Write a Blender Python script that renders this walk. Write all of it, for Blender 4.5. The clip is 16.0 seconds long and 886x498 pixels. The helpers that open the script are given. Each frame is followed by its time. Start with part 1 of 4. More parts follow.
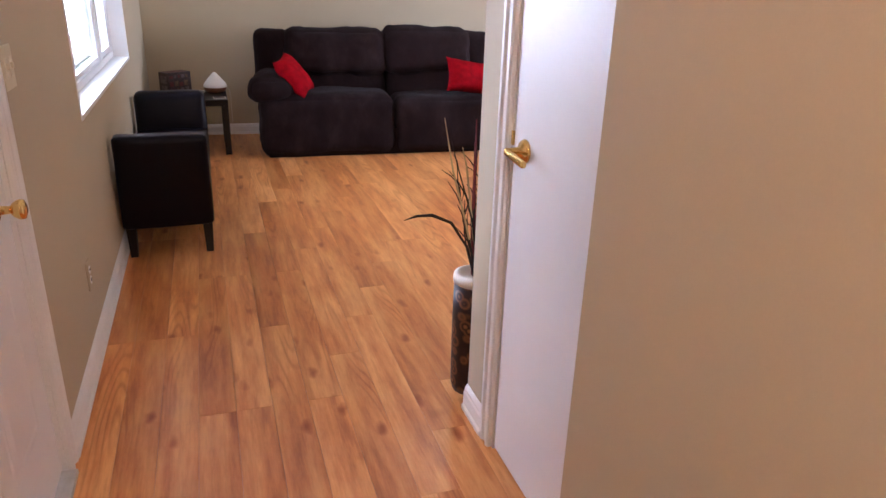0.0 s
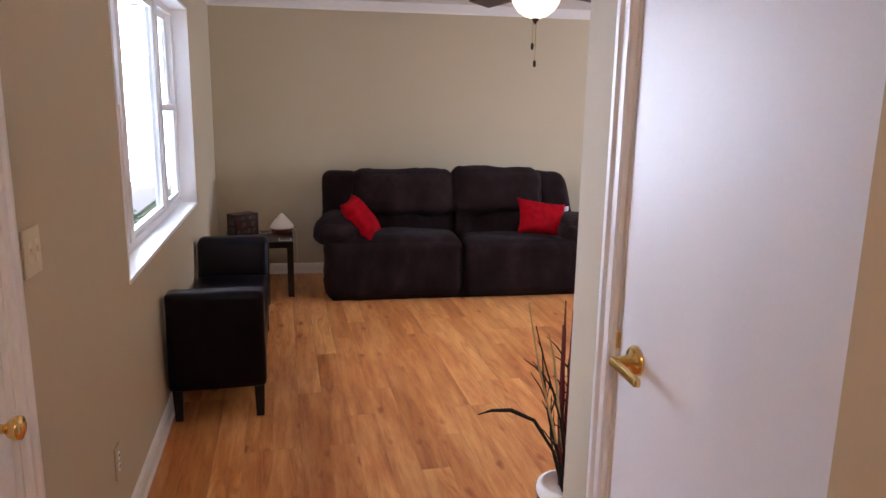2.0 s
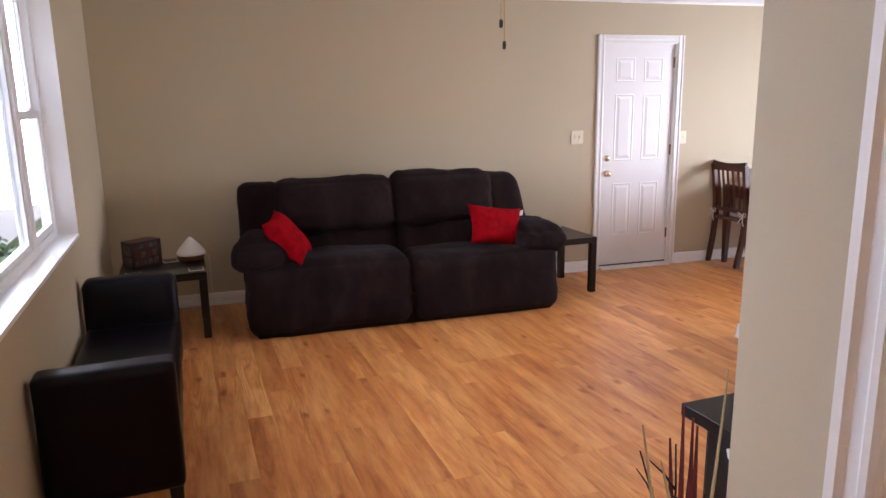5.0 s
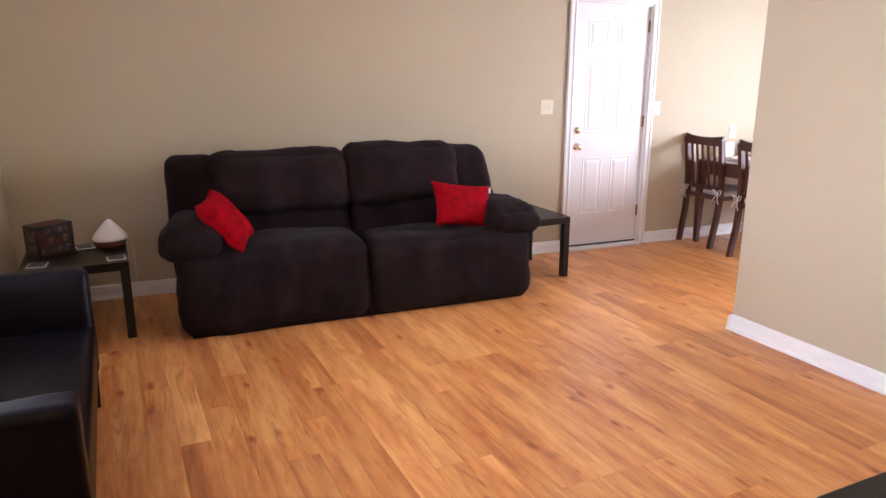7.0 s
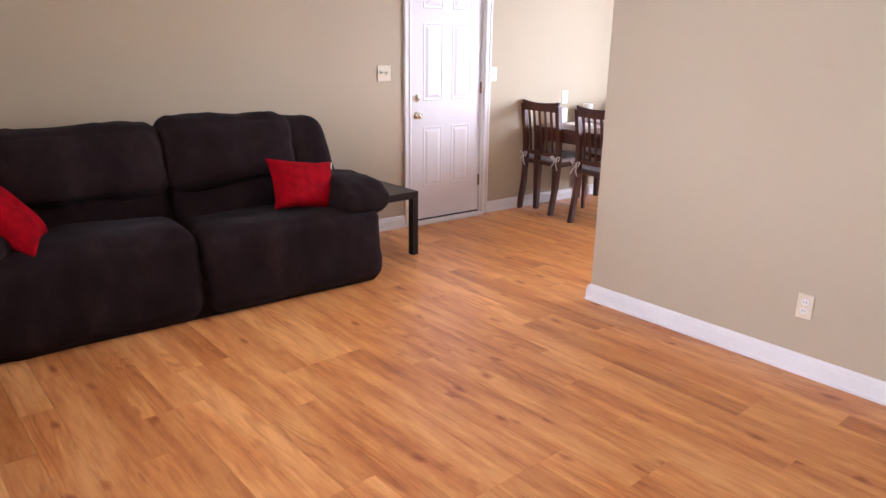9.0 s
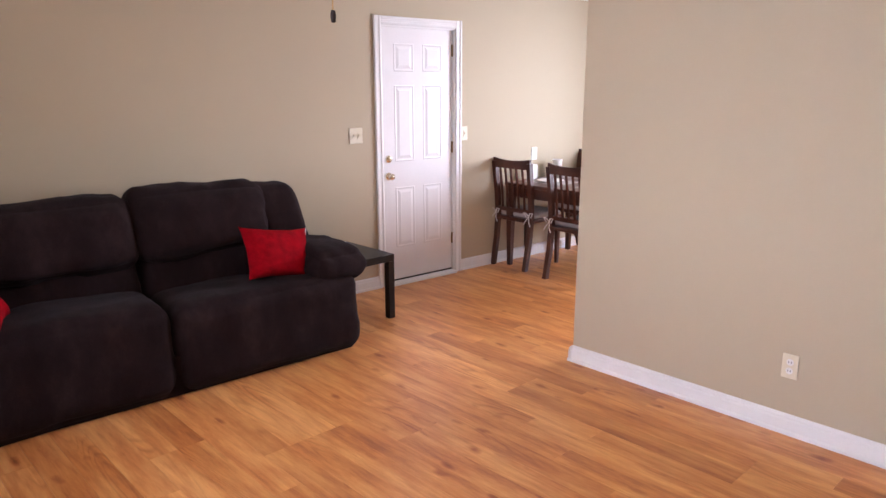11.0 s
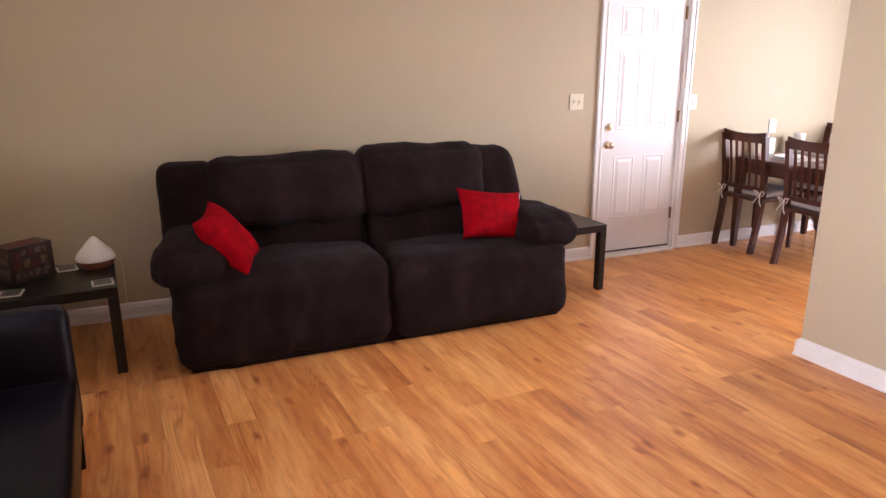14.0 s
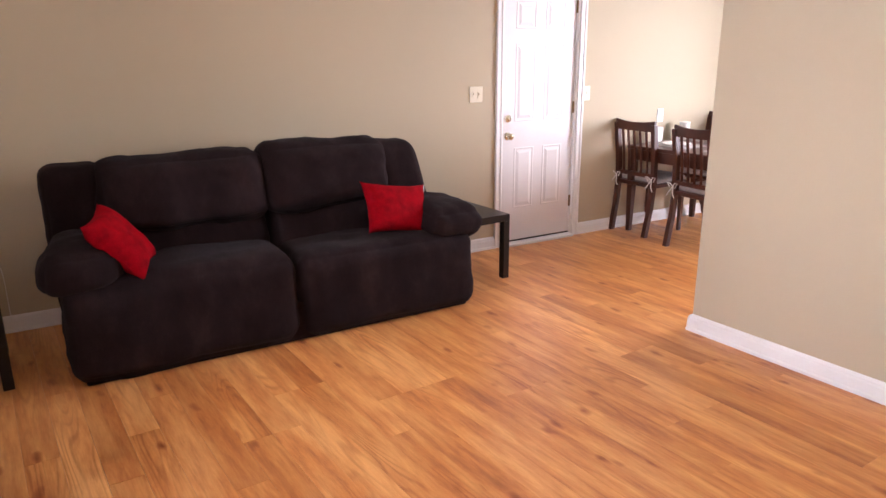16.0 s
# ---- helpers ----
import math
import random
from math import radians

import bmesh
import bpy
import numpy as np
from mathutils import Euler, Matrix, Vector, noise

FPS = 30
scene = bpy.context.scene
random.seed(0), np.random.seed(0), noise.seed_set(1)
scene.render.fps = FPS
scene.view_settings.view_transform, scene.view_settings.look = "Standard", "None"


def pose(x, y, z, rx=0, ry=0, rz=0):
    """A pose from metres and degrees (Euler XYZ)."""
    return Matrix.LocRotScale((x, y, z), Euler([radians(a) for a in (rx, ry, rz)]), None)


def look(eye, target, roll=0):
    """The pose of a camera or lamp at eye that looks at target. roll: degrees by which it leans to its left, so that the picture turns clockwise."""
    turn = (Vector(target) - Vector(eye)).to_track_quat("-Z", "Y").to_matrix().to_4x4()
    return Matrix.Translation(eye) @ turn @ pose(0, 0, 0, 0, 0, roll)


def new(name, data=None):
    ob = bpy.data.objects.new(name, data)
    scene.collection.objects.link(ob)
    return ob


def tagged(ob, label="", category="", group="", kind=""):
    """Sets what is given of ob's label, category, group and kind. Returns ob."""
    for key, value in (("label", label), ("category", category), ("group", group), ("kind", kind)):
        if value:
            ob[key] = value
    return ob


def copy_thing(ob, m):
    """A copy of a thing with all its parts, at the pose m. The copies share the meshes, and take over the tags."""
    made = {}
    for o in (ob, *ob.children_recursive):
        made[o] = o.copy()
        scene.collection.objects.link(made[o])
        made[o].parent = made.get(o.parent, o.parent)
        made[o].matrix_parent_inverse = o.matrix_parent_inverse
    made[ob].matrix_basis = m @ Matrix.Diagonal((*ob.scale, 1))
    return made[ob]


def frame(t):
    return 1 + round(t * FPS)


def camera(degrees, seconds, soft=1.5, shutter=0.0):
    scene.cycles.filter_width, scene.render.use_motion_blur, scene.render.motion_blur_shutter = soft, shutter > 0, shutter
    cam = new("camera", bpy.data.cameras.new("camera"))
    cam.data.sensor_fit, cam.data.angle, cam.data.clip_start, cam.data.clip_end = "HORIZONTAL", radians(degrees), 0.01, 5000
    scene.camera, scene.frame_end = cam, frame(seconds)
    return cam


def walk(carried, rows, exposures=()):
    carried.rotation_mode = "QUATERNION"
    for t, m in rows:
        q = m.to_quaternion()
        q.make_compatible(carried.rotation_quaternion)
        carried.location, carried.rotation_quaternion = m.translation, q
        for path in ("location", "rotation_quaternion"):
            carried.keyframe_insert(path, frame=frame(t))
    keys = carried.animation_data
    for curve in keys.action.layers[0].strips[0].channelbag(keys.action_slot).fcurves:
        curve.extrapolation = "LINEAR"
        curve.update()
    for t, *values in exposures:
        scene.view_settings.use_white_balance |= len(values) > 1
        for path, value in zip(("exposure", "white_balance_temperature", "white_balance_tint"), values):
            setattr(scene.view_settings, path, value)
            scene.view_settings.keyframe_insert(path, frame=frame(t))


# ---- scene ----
cam = camera(65.0, 16.0)
PATH = [
    (0, (0.035, 0.155, 1.465), (0.633, 1.918, 0.733), 1.8),
    (0.5, (0.032, 0.283, 1.508), (0.677, 2.086, 0.93), 1.7),
    (1, (0.023, 0.372, 1.526), (0.662, 2.197, 1.013), 0.1),
    (1.5, (0.041, 0.448, 1.535), (0.637, 2.295, 1.051), -0.5),
    (2, (0.108, 0.559, 1.554), (0.55, 2.468, 1.151), 1.0),
    (2.5, (0.121, 0.683, 1.553), (0.509, 2.599, 1.13), 0.7),
    (3, (0.08, 0.858, 1.546), (0.545, 2.766, 1.165), -0.3),
    (5.5, (0.1, 1.538, 1.552), (0.785, 3.367, 1.12), -0.7),
    (6, (0.135, 1.681, 1.536), (0.801, 3.51, 1.077), -0.9),
    (6.5, (0.178, 1.829, 1.54), (0.828, 3.662, 1.075), 0.1),
    (7, (0.157, 1.992, 1.528), (0.985, 3.741, 1.023), 0.1),
    (7.5, (0.122, 2.15, 1.536), (1.131, 3.793, 1.006), -0.3),
    (8, (0.187, 2.271, 1.52), (1.24, 3.874, 0.954), -0.3),
    (8.5, (0.212, 2.366, 1.494), (1.38, 3.87, 0.883), 0.3),
    (11, (0.209, 2.545, 1.592), (1.55, 3.956, 1.132), -0.1),
    (11.5, (0.204, 2.564, 1.597), (1.387, 4.118, 1.166), -0.3),
    (12, (0.179, 2.571, 1.605), (1.175, 4.25, 1.167), 0.1),
    (12.5, (0.161, 2.575, 1.6), (1.005, 4.327, 1.132), 0.8),
    (13, (0.18, 2.562, 1.574), (0.951, 4.336, 1.067), 0.3),
    (13.5, (0.184, 2.56, 1.569), (0.982, 4.315, 1.038), 0.0),
    (14, (0.191, 2.553, 1.566), (1.035, 4.284, 1.025), -0.2),
    (14.5, (0.197, 2.545, 1.558), (1.116, 4.235, 1.009), 0.1),
    (15, (0.184, 2.55, 1.569), (1.165, 4.202, 1.015), -0.1),
    (15.5, (0.2, 2.531, 1.561), (1.213, 4.163, 1.005), -0.5),
    (16, (0.194, 2.541, 1.558), (1.264, 4.136, 1.002), -0.4),
]
EXPOSURES = [(0, 0.82, 5350, 20), (0.5, 0.77, 5250, 19), (1.5, 0.65, 5400, 18), (2.5, 0.34, 5650, 20), (5.5, 0.40, 5800, 20), (7, 0.76, 5800, 21),
             (8.5, 0.62, 5750, 23), (11, 0.40, 5850, 25), (12.5, 0.50, 6200, 26), (14, 0.68, 6200, 25), (16, 0.68, 6100, 25)]
walk(cam, [(t, look(eye, target, roll)) for t, eye, target, roll in PATH], EXPOSURES)

# ---- world and light ----
world = bpy.data.worlds.new("world")
scene.world = world
world.use_nodes = True
wn = world.node_tree
sky = wn.nodes.new("ShaderNodeTexSky")
sky.sky_type = "NISHITA"
sky.sun_disc = False
sky.sun_elevation = radians(42)
sky.sun_rotation = radians(171)
wn.nodes["Background"].inputs["Strength"].default_value = 0.09
wn.links.new(sky.outputs["Color"], wn.nodes["Background"].inputs["Color"])


def lamp(name, kind, m, energy, color, **opts):
    d = bpy.data.lights.new(name, kind)
    d.energy, d.color = energy, color
    if kind == "AREA":
        d.shape, d.size, d.size_y, d.spread = "RECTANGLE", opts["size"], opts["size_y"], radians(opts["spread"])
    elif kind == "SUN":
        d.angle = opts["angle"]
    else:
        d.shadow_soft_size = opts["radius"]
    ob = new(name, d)
    ob.matrix_world = m
    return ob


lamp("sun", "SUN", look((0.6, -4.0, 3.6), (0.0, 0.0, 0.0)), 5.0, (1.0, 0.95, 0.88), angle=radians(0.5))
# daylight in the window openings: more from the sky above than from the ground
lamp("window_daylight", "AREA", look((-1.60, 5.05, 1.58), (0.9, 2.85, 1.12)), 112.0, (0.90, 0.95, 1.0), size=3.0, size_y=1.2, spread=160)
lamp("dining_daylight", "AREA", look((7.15, 4.55, 1.45), (4.3, 6.50, 0.80)), 100.0, (0.94, 0.97, 1.0), size=1.9, size_y=1.5, spread=130)
# lamps of the house
lamp("fan_bulb", "POINT", pose(1.497, 4.385, 2.12), 12.0, (1.0, 0.76, 0.50), radius=0.06)
lamp("hall_bulb", "POINT", pose(0.0, -0.20, 2.22), 20.0, (1.0, 0.68, 0.46), radius=0.08)

# ---- materials ----


def tree(name):
    m = bpy.data.materials.new(name)
    m.use_nodes = True
    return m, m.node_tree, m.node_tree.nodes["Principled BSDF"]


def noise_node(nt, vec, scale, detail=4, rough=0.55):
    n = nt.nodes.new("ShaderNodeTexNoise")
    n.inputs["Scale"].default_value, n.inputs["Detail"].default_value, n.inputs["Roughness"].default_value = scale, detail, rough
    nt.links.new(vec, n.inputs["Vector"])
    return n.outputs["Fac"]


def ramp(nt, fac, stops):
    r = nt.nodes.new("ShaderNodeValToRGB")
    e = r.color_ramp.elements
    while len(e) < len(stops):
        e.new(0.5)
    for el, (p, c) in zip(e, stops):
        el.position, el.color = p, (*c, 1)
    nt.links.new(fac, r.inputs["Fac"])
    return r.outputs["Color"]


def mix(nt, mode, fac, a, b):
    n = nt.nodes.new("ShaderNodeMix")
    n.data_type, n.blend_type = "RGBA", mode
    for sock, v in ((n.inputs[0], fac), (n.inputs[6], a), (n.inputs[7], b)):
        if isinstance(v, (int, float)):
            sock.default_value = v
        elif isinstance(v, tuple):
            sock.default_value = (*v, 1)
        else:
            nt.links.new(v, sock)
    return n.outputs[2]


def surface(name, color, rough=0.6, vary=0.12, coarse=1.5, fine=60.0, bump=0.1, metal=0.0, sheen=0.0, coat=0.0, depth=0.002, spec=0.5):
    """Plain surface with cloudy variation, fine grain and relief."""
    m, nt, p = tree(name)
    co = nt.nodes.new("ShaderNodeTexCoord").outputs["Object"]
    big, small = noise_node(nt, co, coarse), noise_node(nt, co, fine, 3)
    dark = tuple(c * (1 - vary) for c in color)
    light = tuple(min(1, c * (1 + vary)) for c in color)
    base = ramp(nt, big, [(0.3, dark), (0.7, light)])
    grain = ramp(nt, small, [(0.3, (1 - vary * 0.6,) * 3), (0.7, (1.0,) * 3)])
    nt.links.new(mix(nt, "MULTIPLY", 1.0, base, grain), p.inputs["Base Color"])
    rr = nt.nodes.new("ShaderNodeMapRange")
    rr.inputs["To Min"].default_value, rr.inputs["To Max"].default_value = rough * 0.85, min(1, rough * 1.15)
    nt.links.new(big, rr.inputs["Value"])
    nt.links.new(rr.outputs["Result"], p.inputs["Roughness"])
    p.inputs["Metallic"].default_value = metal
    p.inputs["Sheen Weight"].default_value = sheen
    p.inputs["Coat Weight"].default_value = coat
    p.inputs["Specular IOR Level"].default_value = spec
    if bump:
        b = nt.nodes.new("ShaderNodeBump")
        b.inputs["Strength"].default_value, b.inputs["Distance"].default_value = bump, depth
        nt.links.new(small, b.inputs["Height"])
        nt.links.new(b.outputs["Normal"], p.inputs["Normal"])
    return m


def plank_material():
    m, nt, p = tree("oak_laminate")
    tc = nt.nodes.new("ShaderNodeTexCoord")
    info = nt.nodes.new("ShaderNodeObjectInfo")
    shift = nt.nodes.new("ShaderNodeVectorMath")
    shift.operation = "SCALE"
    shift.inputs[0].default_value = (13.0, 29.0, 7.0)
    nt.links.new(info.outputs["Random"], shift.inputs["Scale"])
    add = nt.nodes.new("ShaderNodeVectorMath")
    add.operation = "ADD"
    nt.links.new(tc.outputs["Object"], add.inputs[0])
    nt.links.new(shift.outputs["Vector"], add.inputs[1])

    def scaled(sx, sy):
        mp = nt.nodes.new("ShaderNodeMapping")
        mp.inputs["Scale"].default_value = (sx, sy, 1)
        nt.links.new(add.outputs["Vector"], mp.inputs["Vector"])
        return mp.outputs["Vector"]

    def maths(op, a, b):
        n = nt.nodes.new("ShaderNodeMath")
        n.operation = op
        for sock, v in zip(n.inputs, (a, b)):
            if isinstance(v, (int, float)):
                sock.default_value = v
            else:
                nt.links.new(v, sock)
        return n.outputs[0]

    streak = noise_node(nt, scaled(10, 1.3), 1.0, 7, 0.68)
    fine = noise_node(nt, scaled(110, 4), 1.0, 3)
    # cathedral grain: contour lines of a stretched cloud, only in places
    cloud = noise_node(nt, scaled(7, 0.75), 1.0, 1, 0.4)
    loops = maths("SINE", maths("MULTIPLY", cloud, 105.0), 0.0)
    where = noise_node(nt, scaled(6, 1.1), 1.0, 2)
    warp = nt.nodes.new("ShaderNodeTexNoise")
    warp.inputs["Scale"].default_value = 9.0
    nt.links.new(add.outputs["Vector"], warp.inputs["Vector"])
    mixv = nt.nodes.new("ShaderNodeVectorMath")
    mixv.operation = "MULTIPLY_ADD"
    mixv.inputs[1].default_value = (0.35, 0.35, 0.0)
    nt.links.new(warp.outputs["Color"], mixv.inputs[0])
    nt.links.new(scaled(8.0, 3.6), mixv.inputs[2])
    knots = nt.nodes.new("ShaderNodeTexVoronoi")
    knots.inputs["Scale"].default_value = 1.0
    nt.links.new(mixv.outputs["Vector"], knots.inputs["Vector"])
    base = ramp(nt, streak, [(0.30, (0.40, 0.128, 0.034)), (0.44, (0.62, 0.240, 0.066)), (0.62, (0.80, 0.400, 0.138))])
    flecks = noise_node(nt, scaled(34, 3.2), 1.0, 4, 0.7)
    base = mix(nt, "MULTIPLY", 1.0, base, ramp(nt, flecks, [(0.30, (0.84, 0.76, 0.70)), (0.42, (0.98, 0.96, 0.94)), (0.64, (1.04, 1.05, 1.06))]))
    rings = ramp(nt, maths("ADD", maths("MULTIPLY", loops, 0.5), 0.5), [(0.0, (0.80, 0.70, 0.62)), (0.35, (1, 1, 1)), (1.0, (1.05, 1.05, 1.03))])
    amount = nt.nodes.new("ShaderNodeMapRange")
    amount.inputs["From Min"].default_value, amount.inputs["From Max"].default_value = 0.50, 0.68
    nt.links.new(where, amount.inputs["Value"])
    c = mix(nt, "MULTIPLY", amount.outputs["Result"], base, rings)
    c = mix(nt, "MULTIPLY", 0.22, c, ramp(nt, fine, [(0.3, (0.66, 0.58, 0.5)), (0.6, (1, 1, 1))]))
    c = mix(nt, "MULTIPLY", 1.0, c, ramp(nt, knots.outputs["Distance"], [(0.05, (0.52, 0.32, 0.22)), (0.11, (0.72, 0.56, 0.46)), (0.20, (1, 1, 1))]))
    c = mix(nt, "MULTIPLY", 1.0, c, ramp(nt, info.outputs["Random"], [(0.0, (0.80, 0.72, 0.66)), (0.18, (0.92, 0.88, 0.84)), (0.6, (0.99, 0.98, 0.97)), (1.0, (1.08, 1.10, 1.12))]))
    nt.links.new(c, p.inputs["Base Color"])
    rr = nt.nodes.new("ShaderNodeMapRange")
    rr.inputs["To Min"].default_value, rr.inputs["To Max"].default_value = 0.24, 0.38
    p.inputs["Specular IOR Level"].default_value = 0.42
    nt.links.new(streak, rr.inputs["Value"])
    nt.links.new(rr.outputs["Result"], p.inputs["Roughness"])
    b = nt.nodes.new("ShaderNodeBump")
    b.inputs["Strength"].default_value, b.inputs["Distance"].default_value = 0.15, 0.001
    nt.links.new(fine, b.inputs["Height"])
    nt.links.new(b.outputs["Normal"], p.inputs["Normal"])
    return m


def plush_material():
    m, nt, p = tree("brown_plush")
    co = nt.nodes.new("ShaderNodeTexCoord").outputs["Object"]
    stretch = nt.nodes.new("ShaderNodeMapping")
    stretch.inputs["Scale"].default_value = (1.0, 1.0, 0.55)
    nt.links.new(co, stretch.inputs["Vector"])
    nap = noise_node(nt, stretch.outputs["Vector"], 5.5, 5, 0.65)
    fine = noise_node(nt, co, 220.0, 2)
    c = ramp(nt, nap, [(0.32, (0.013, 0.0070, 0.0074)), (0.52, (0.019, 0.0108, 0.0112)), (0.72, (0.032, 0.0190, 0.0192))])
    c = mix(nt, "MULTIPLY", 0.6, c, ramp(nt, fine, [(0.3, (0.6, 0.6, 0.6)), (0.7, (1.1, 1.1, 1.1))]))
    nt.links.new(c, p.inputs["Base Color"])
    p.inputs["Roughness"].default_value = 0.95
    p.inputs["Sheen Weight"].default_value = 0.03
    p.inputs["Sheen Roughness"].default_value = 0.5
    p.inputs["Specular IOR Level"].default_value = 0.05
    b = nt.nodes.new("ShaderNodeBump")
    b.inputs["Strength"].default_value, b.inputs["Distance"].default_value = 0.5, 0.003
    nt.links.new(fine, b.inputs["Height"])
    nt.links.new(b.outputs["Normal"], p.inputs["Normal"])
    return m


def glass_material():
    m, nt, p = tree("clear_glass")
    p.inputs["Transmission Weight"].default_value = 1.0
    p.inputs["Roughness"].default_value = 0.0
    p.inputs["IOR"].default_value = 1.05
    return m


def bowl_material():
    m, nt, p = tree("lit_frosted_glass")
    co = nt.nodes.new("ShaderNodeTexCoord").outputs["Object"]
    n = noise_node(nt, co, 9.0)
    nt.links.new(ramp(nt, n, [(0.3, (0.9, 0.72, 0.45)), (0.7, (0.95, 0.88, 0.72))]), p.inputs["Base Color"])
    nt.links.new(ramp(nt, n, [(0.3, (1.0, 0.70, 0.34)), (0.7, (1.0, 0.84, 0.58))]), p.inputs["Emission Color"])
    p.inputs["Emission Strength"].default_value = 1.3
    p.inputs["Roughness"].default_value = 0.4
    return m


M_WALL = surface("greige_wall_paint", (0.498, 0.422, 0.290), 0.75, 0.035, 0.8, 260.0, 0.12)
M_CEIL = surface("white_ceiling_paint", (0.78, 0.77, 0.74), 0.85, 0.03, 1.0, 150.0, 0.2)
M_TRIM = surface("white_gloss_trim", (0.80, 0.79, 0.77), 0.38, 0.03, 3.0, 90.0, 0.05)
M_DOOR = surface("white_door_paint", (0.80, 0.785, 0.775), 0.42, 0.03, 2.0, 120.0, 0.06)
M_VINYL = surface("white_vinyl", (0.80, 0.81, 0.82), 0.35, 0.02, 3.0, 60.0, 0.02)
M_PLANK = plank_material()
M_UNDER = surface("floor_underlay", (0.36, 0.14, 0.042), 0.8, 0.1, 3.0, 60.0, 0.0)
M_PLUSH = plush_material()
M_LEATHER = surface("black_leather", (0.0040, 0.0028, 0.0052), 0.36, 0.2, 4.0, 180.0, 0.15, depth=0.001, spec=0.14)
M_BLACKWOOD = surface("black_lacquered_wood", (0.007, 0.006, 0.006), 0.34, 0.2, 3.0, 90.0, 0.06, spec=0.35)
M_REDPLUSH = surface("red_velvet", (0.29, 0.002, 0.006), 0.9, 0.3, 14.0, 160.0, 0.5, depth=0.004, spec=0.06)
M_CHERRY = surface("dark_cherry_wood", (0.072, 0.021, 0.011), 0.36, 0.3, 5.0, 90.0, 0.06, spec=0.4)
M_SEATPAD = surface("grey_seat_fabric", (0.44, 0.41, 0.39), 0.9, 0.15, 12.0, 200.0, 0.3)
M_BRASS = surface("polished_brass", (0.80, 0.56, 0.20), 0.18, 0.08, 6.0, 60.0, 0.02, metal=1.0)
M_KNOB = surface("pale_satin_brass", (0.78, 0.70, 0.52), 0.24, 0.08, 6.0, 60.0, 0.02, metal=0.9)
M_OLDBRASS = surface("aged_brass", (0.22, 0.14, 0.055), 0.35, 0.2, 20.0, 60.0, 0.02, metal=0.9)
M_BRONZE = surface("dark_bronze", (0.055, 0.036, 0.026), 0.38, 0.15, 6.0, 60.0, 0.02, metal=0.7)
M_PLATE = surface("ivory_plastic", (0.72, 0.66, 0.50), 0.4, 0.03, 6.0, 60.0, 0.01)
M_WHITEPL = surface("white_plastic", (0.80, 0.79, 0.77), 0.4, 0.02, 6.0, 60.0, 0.01)
M_SLOT = surface("dark_slot", (0.03, 0.028, 0.025), 0.6, 0.1, 6.0, 60.0, 0.0)
M_ROCKER = surface("ivory_rocker", (0.66, 0.59, 0.42), 0.35, 0.03, 6.0, 60.0, 0.01)
M_FANBLADE = surface("walnut_fan_blade", (0.050, 0.028, 0.017), 0.4, 0.25, 6.0, 80.0, 0.05)
M_BOWL = bowl_material()
M_GLASS = glass_material()
M_CERAMIC = surface("matt_white_ceramic", (0.82, 0.80, 0.76), 0.5, 0.03, 6.0, 80.0, 0.03)
M_WARMWOOD = surface("reddish_wood_base", (0.20, 0.075, 0.032), 0.45, 0.25, 8.0, 80.0, 0.06)
M_CARD = surface("printed_dark_card", (0.045, 0.026, 0.024), 0.4, 0.6, 26.0, 90.0, 0.03)
M_CARDLIGHT = surface("pale_print", (0.13, 0.10, 0.095), 0.5, 0.7, 40.0, 90.0, 0.0)
M_CARDRED = surface("red_print", (0.11, 0.016, 0.014), 0.5, 0.3, 40.0, 90.0, 0.0)
M_CARDTAN = surface("tan_print", (0.15, 0.09, 0.045), 0.5, 0.5, 40.0, 90.0, 0.0)
M_PAPER = surface("pale_paper", (0.70, 0.68, 0.64), 0.6, 0.06, 20.0, 90.0, 0.0)
M_GREYPRINT = surface("grey_photo_print", (0.10, 0.10, 0.095), 0.45, 0.6, 60.0, 120.0, 0.0)
M_TWIG = surface("dark_dried_twig", (0.018, 0.010, 0.008), 0.8, 0.3, 20.0, 90.0, 0.1)
M_REED = surface("burgundy_dried_reed", (0.16, 0.010, 0.014), 0.7, 0.3, 20.0, 90.0, 0.1)
M_STRAW = surface("pale_straw", (0.50, 0.38, 0.20), 0.8, 0.2, 20.0, 90.0, 0.1)
M_CORD = surface("white_cord", (0.78, 0.76, 0.73), 0.5, 0.05, 20.0, 90.0, 0.0)
M_METAL = surface("grey_threshold_metal", (0.62, 0.60, 0.56), 0.4, 0.1, 20.0, 90.0, 0.02, metal=0.5)
M_RUBBER = surface("dark_weatherstrip", (0.02, 0.019, 0.018), 0.7, 0.1, 20.0, 90.0, 0.0)
M_GRASS = surface("lawn", (0.075, 0.12, 0.035), 0.9, 0.35, 2.0, 40.0, 0.4)
M_LEAF = surface("shrub_leaf", (0.06, 0.115, 0.035), 0.6, 0.35, 6.0, 50.0, 0.1)
M_PALE_SLAB = surface("pale_ground_slab", (0.55, 0.54, 0.52), 0.85, 0.08, 1.0, 40.0, 0.2)
M_SIDING = surface("pale_siding", (0.86, 0.85, 0.83), 0.7, 0.04, 2.0, 60.0, 0.1)
M_ROOF = surface("grey_shingle", (0.50, 0.49, 0.48), 0.9, 0.2, 3.0, 40.0, 0.2)


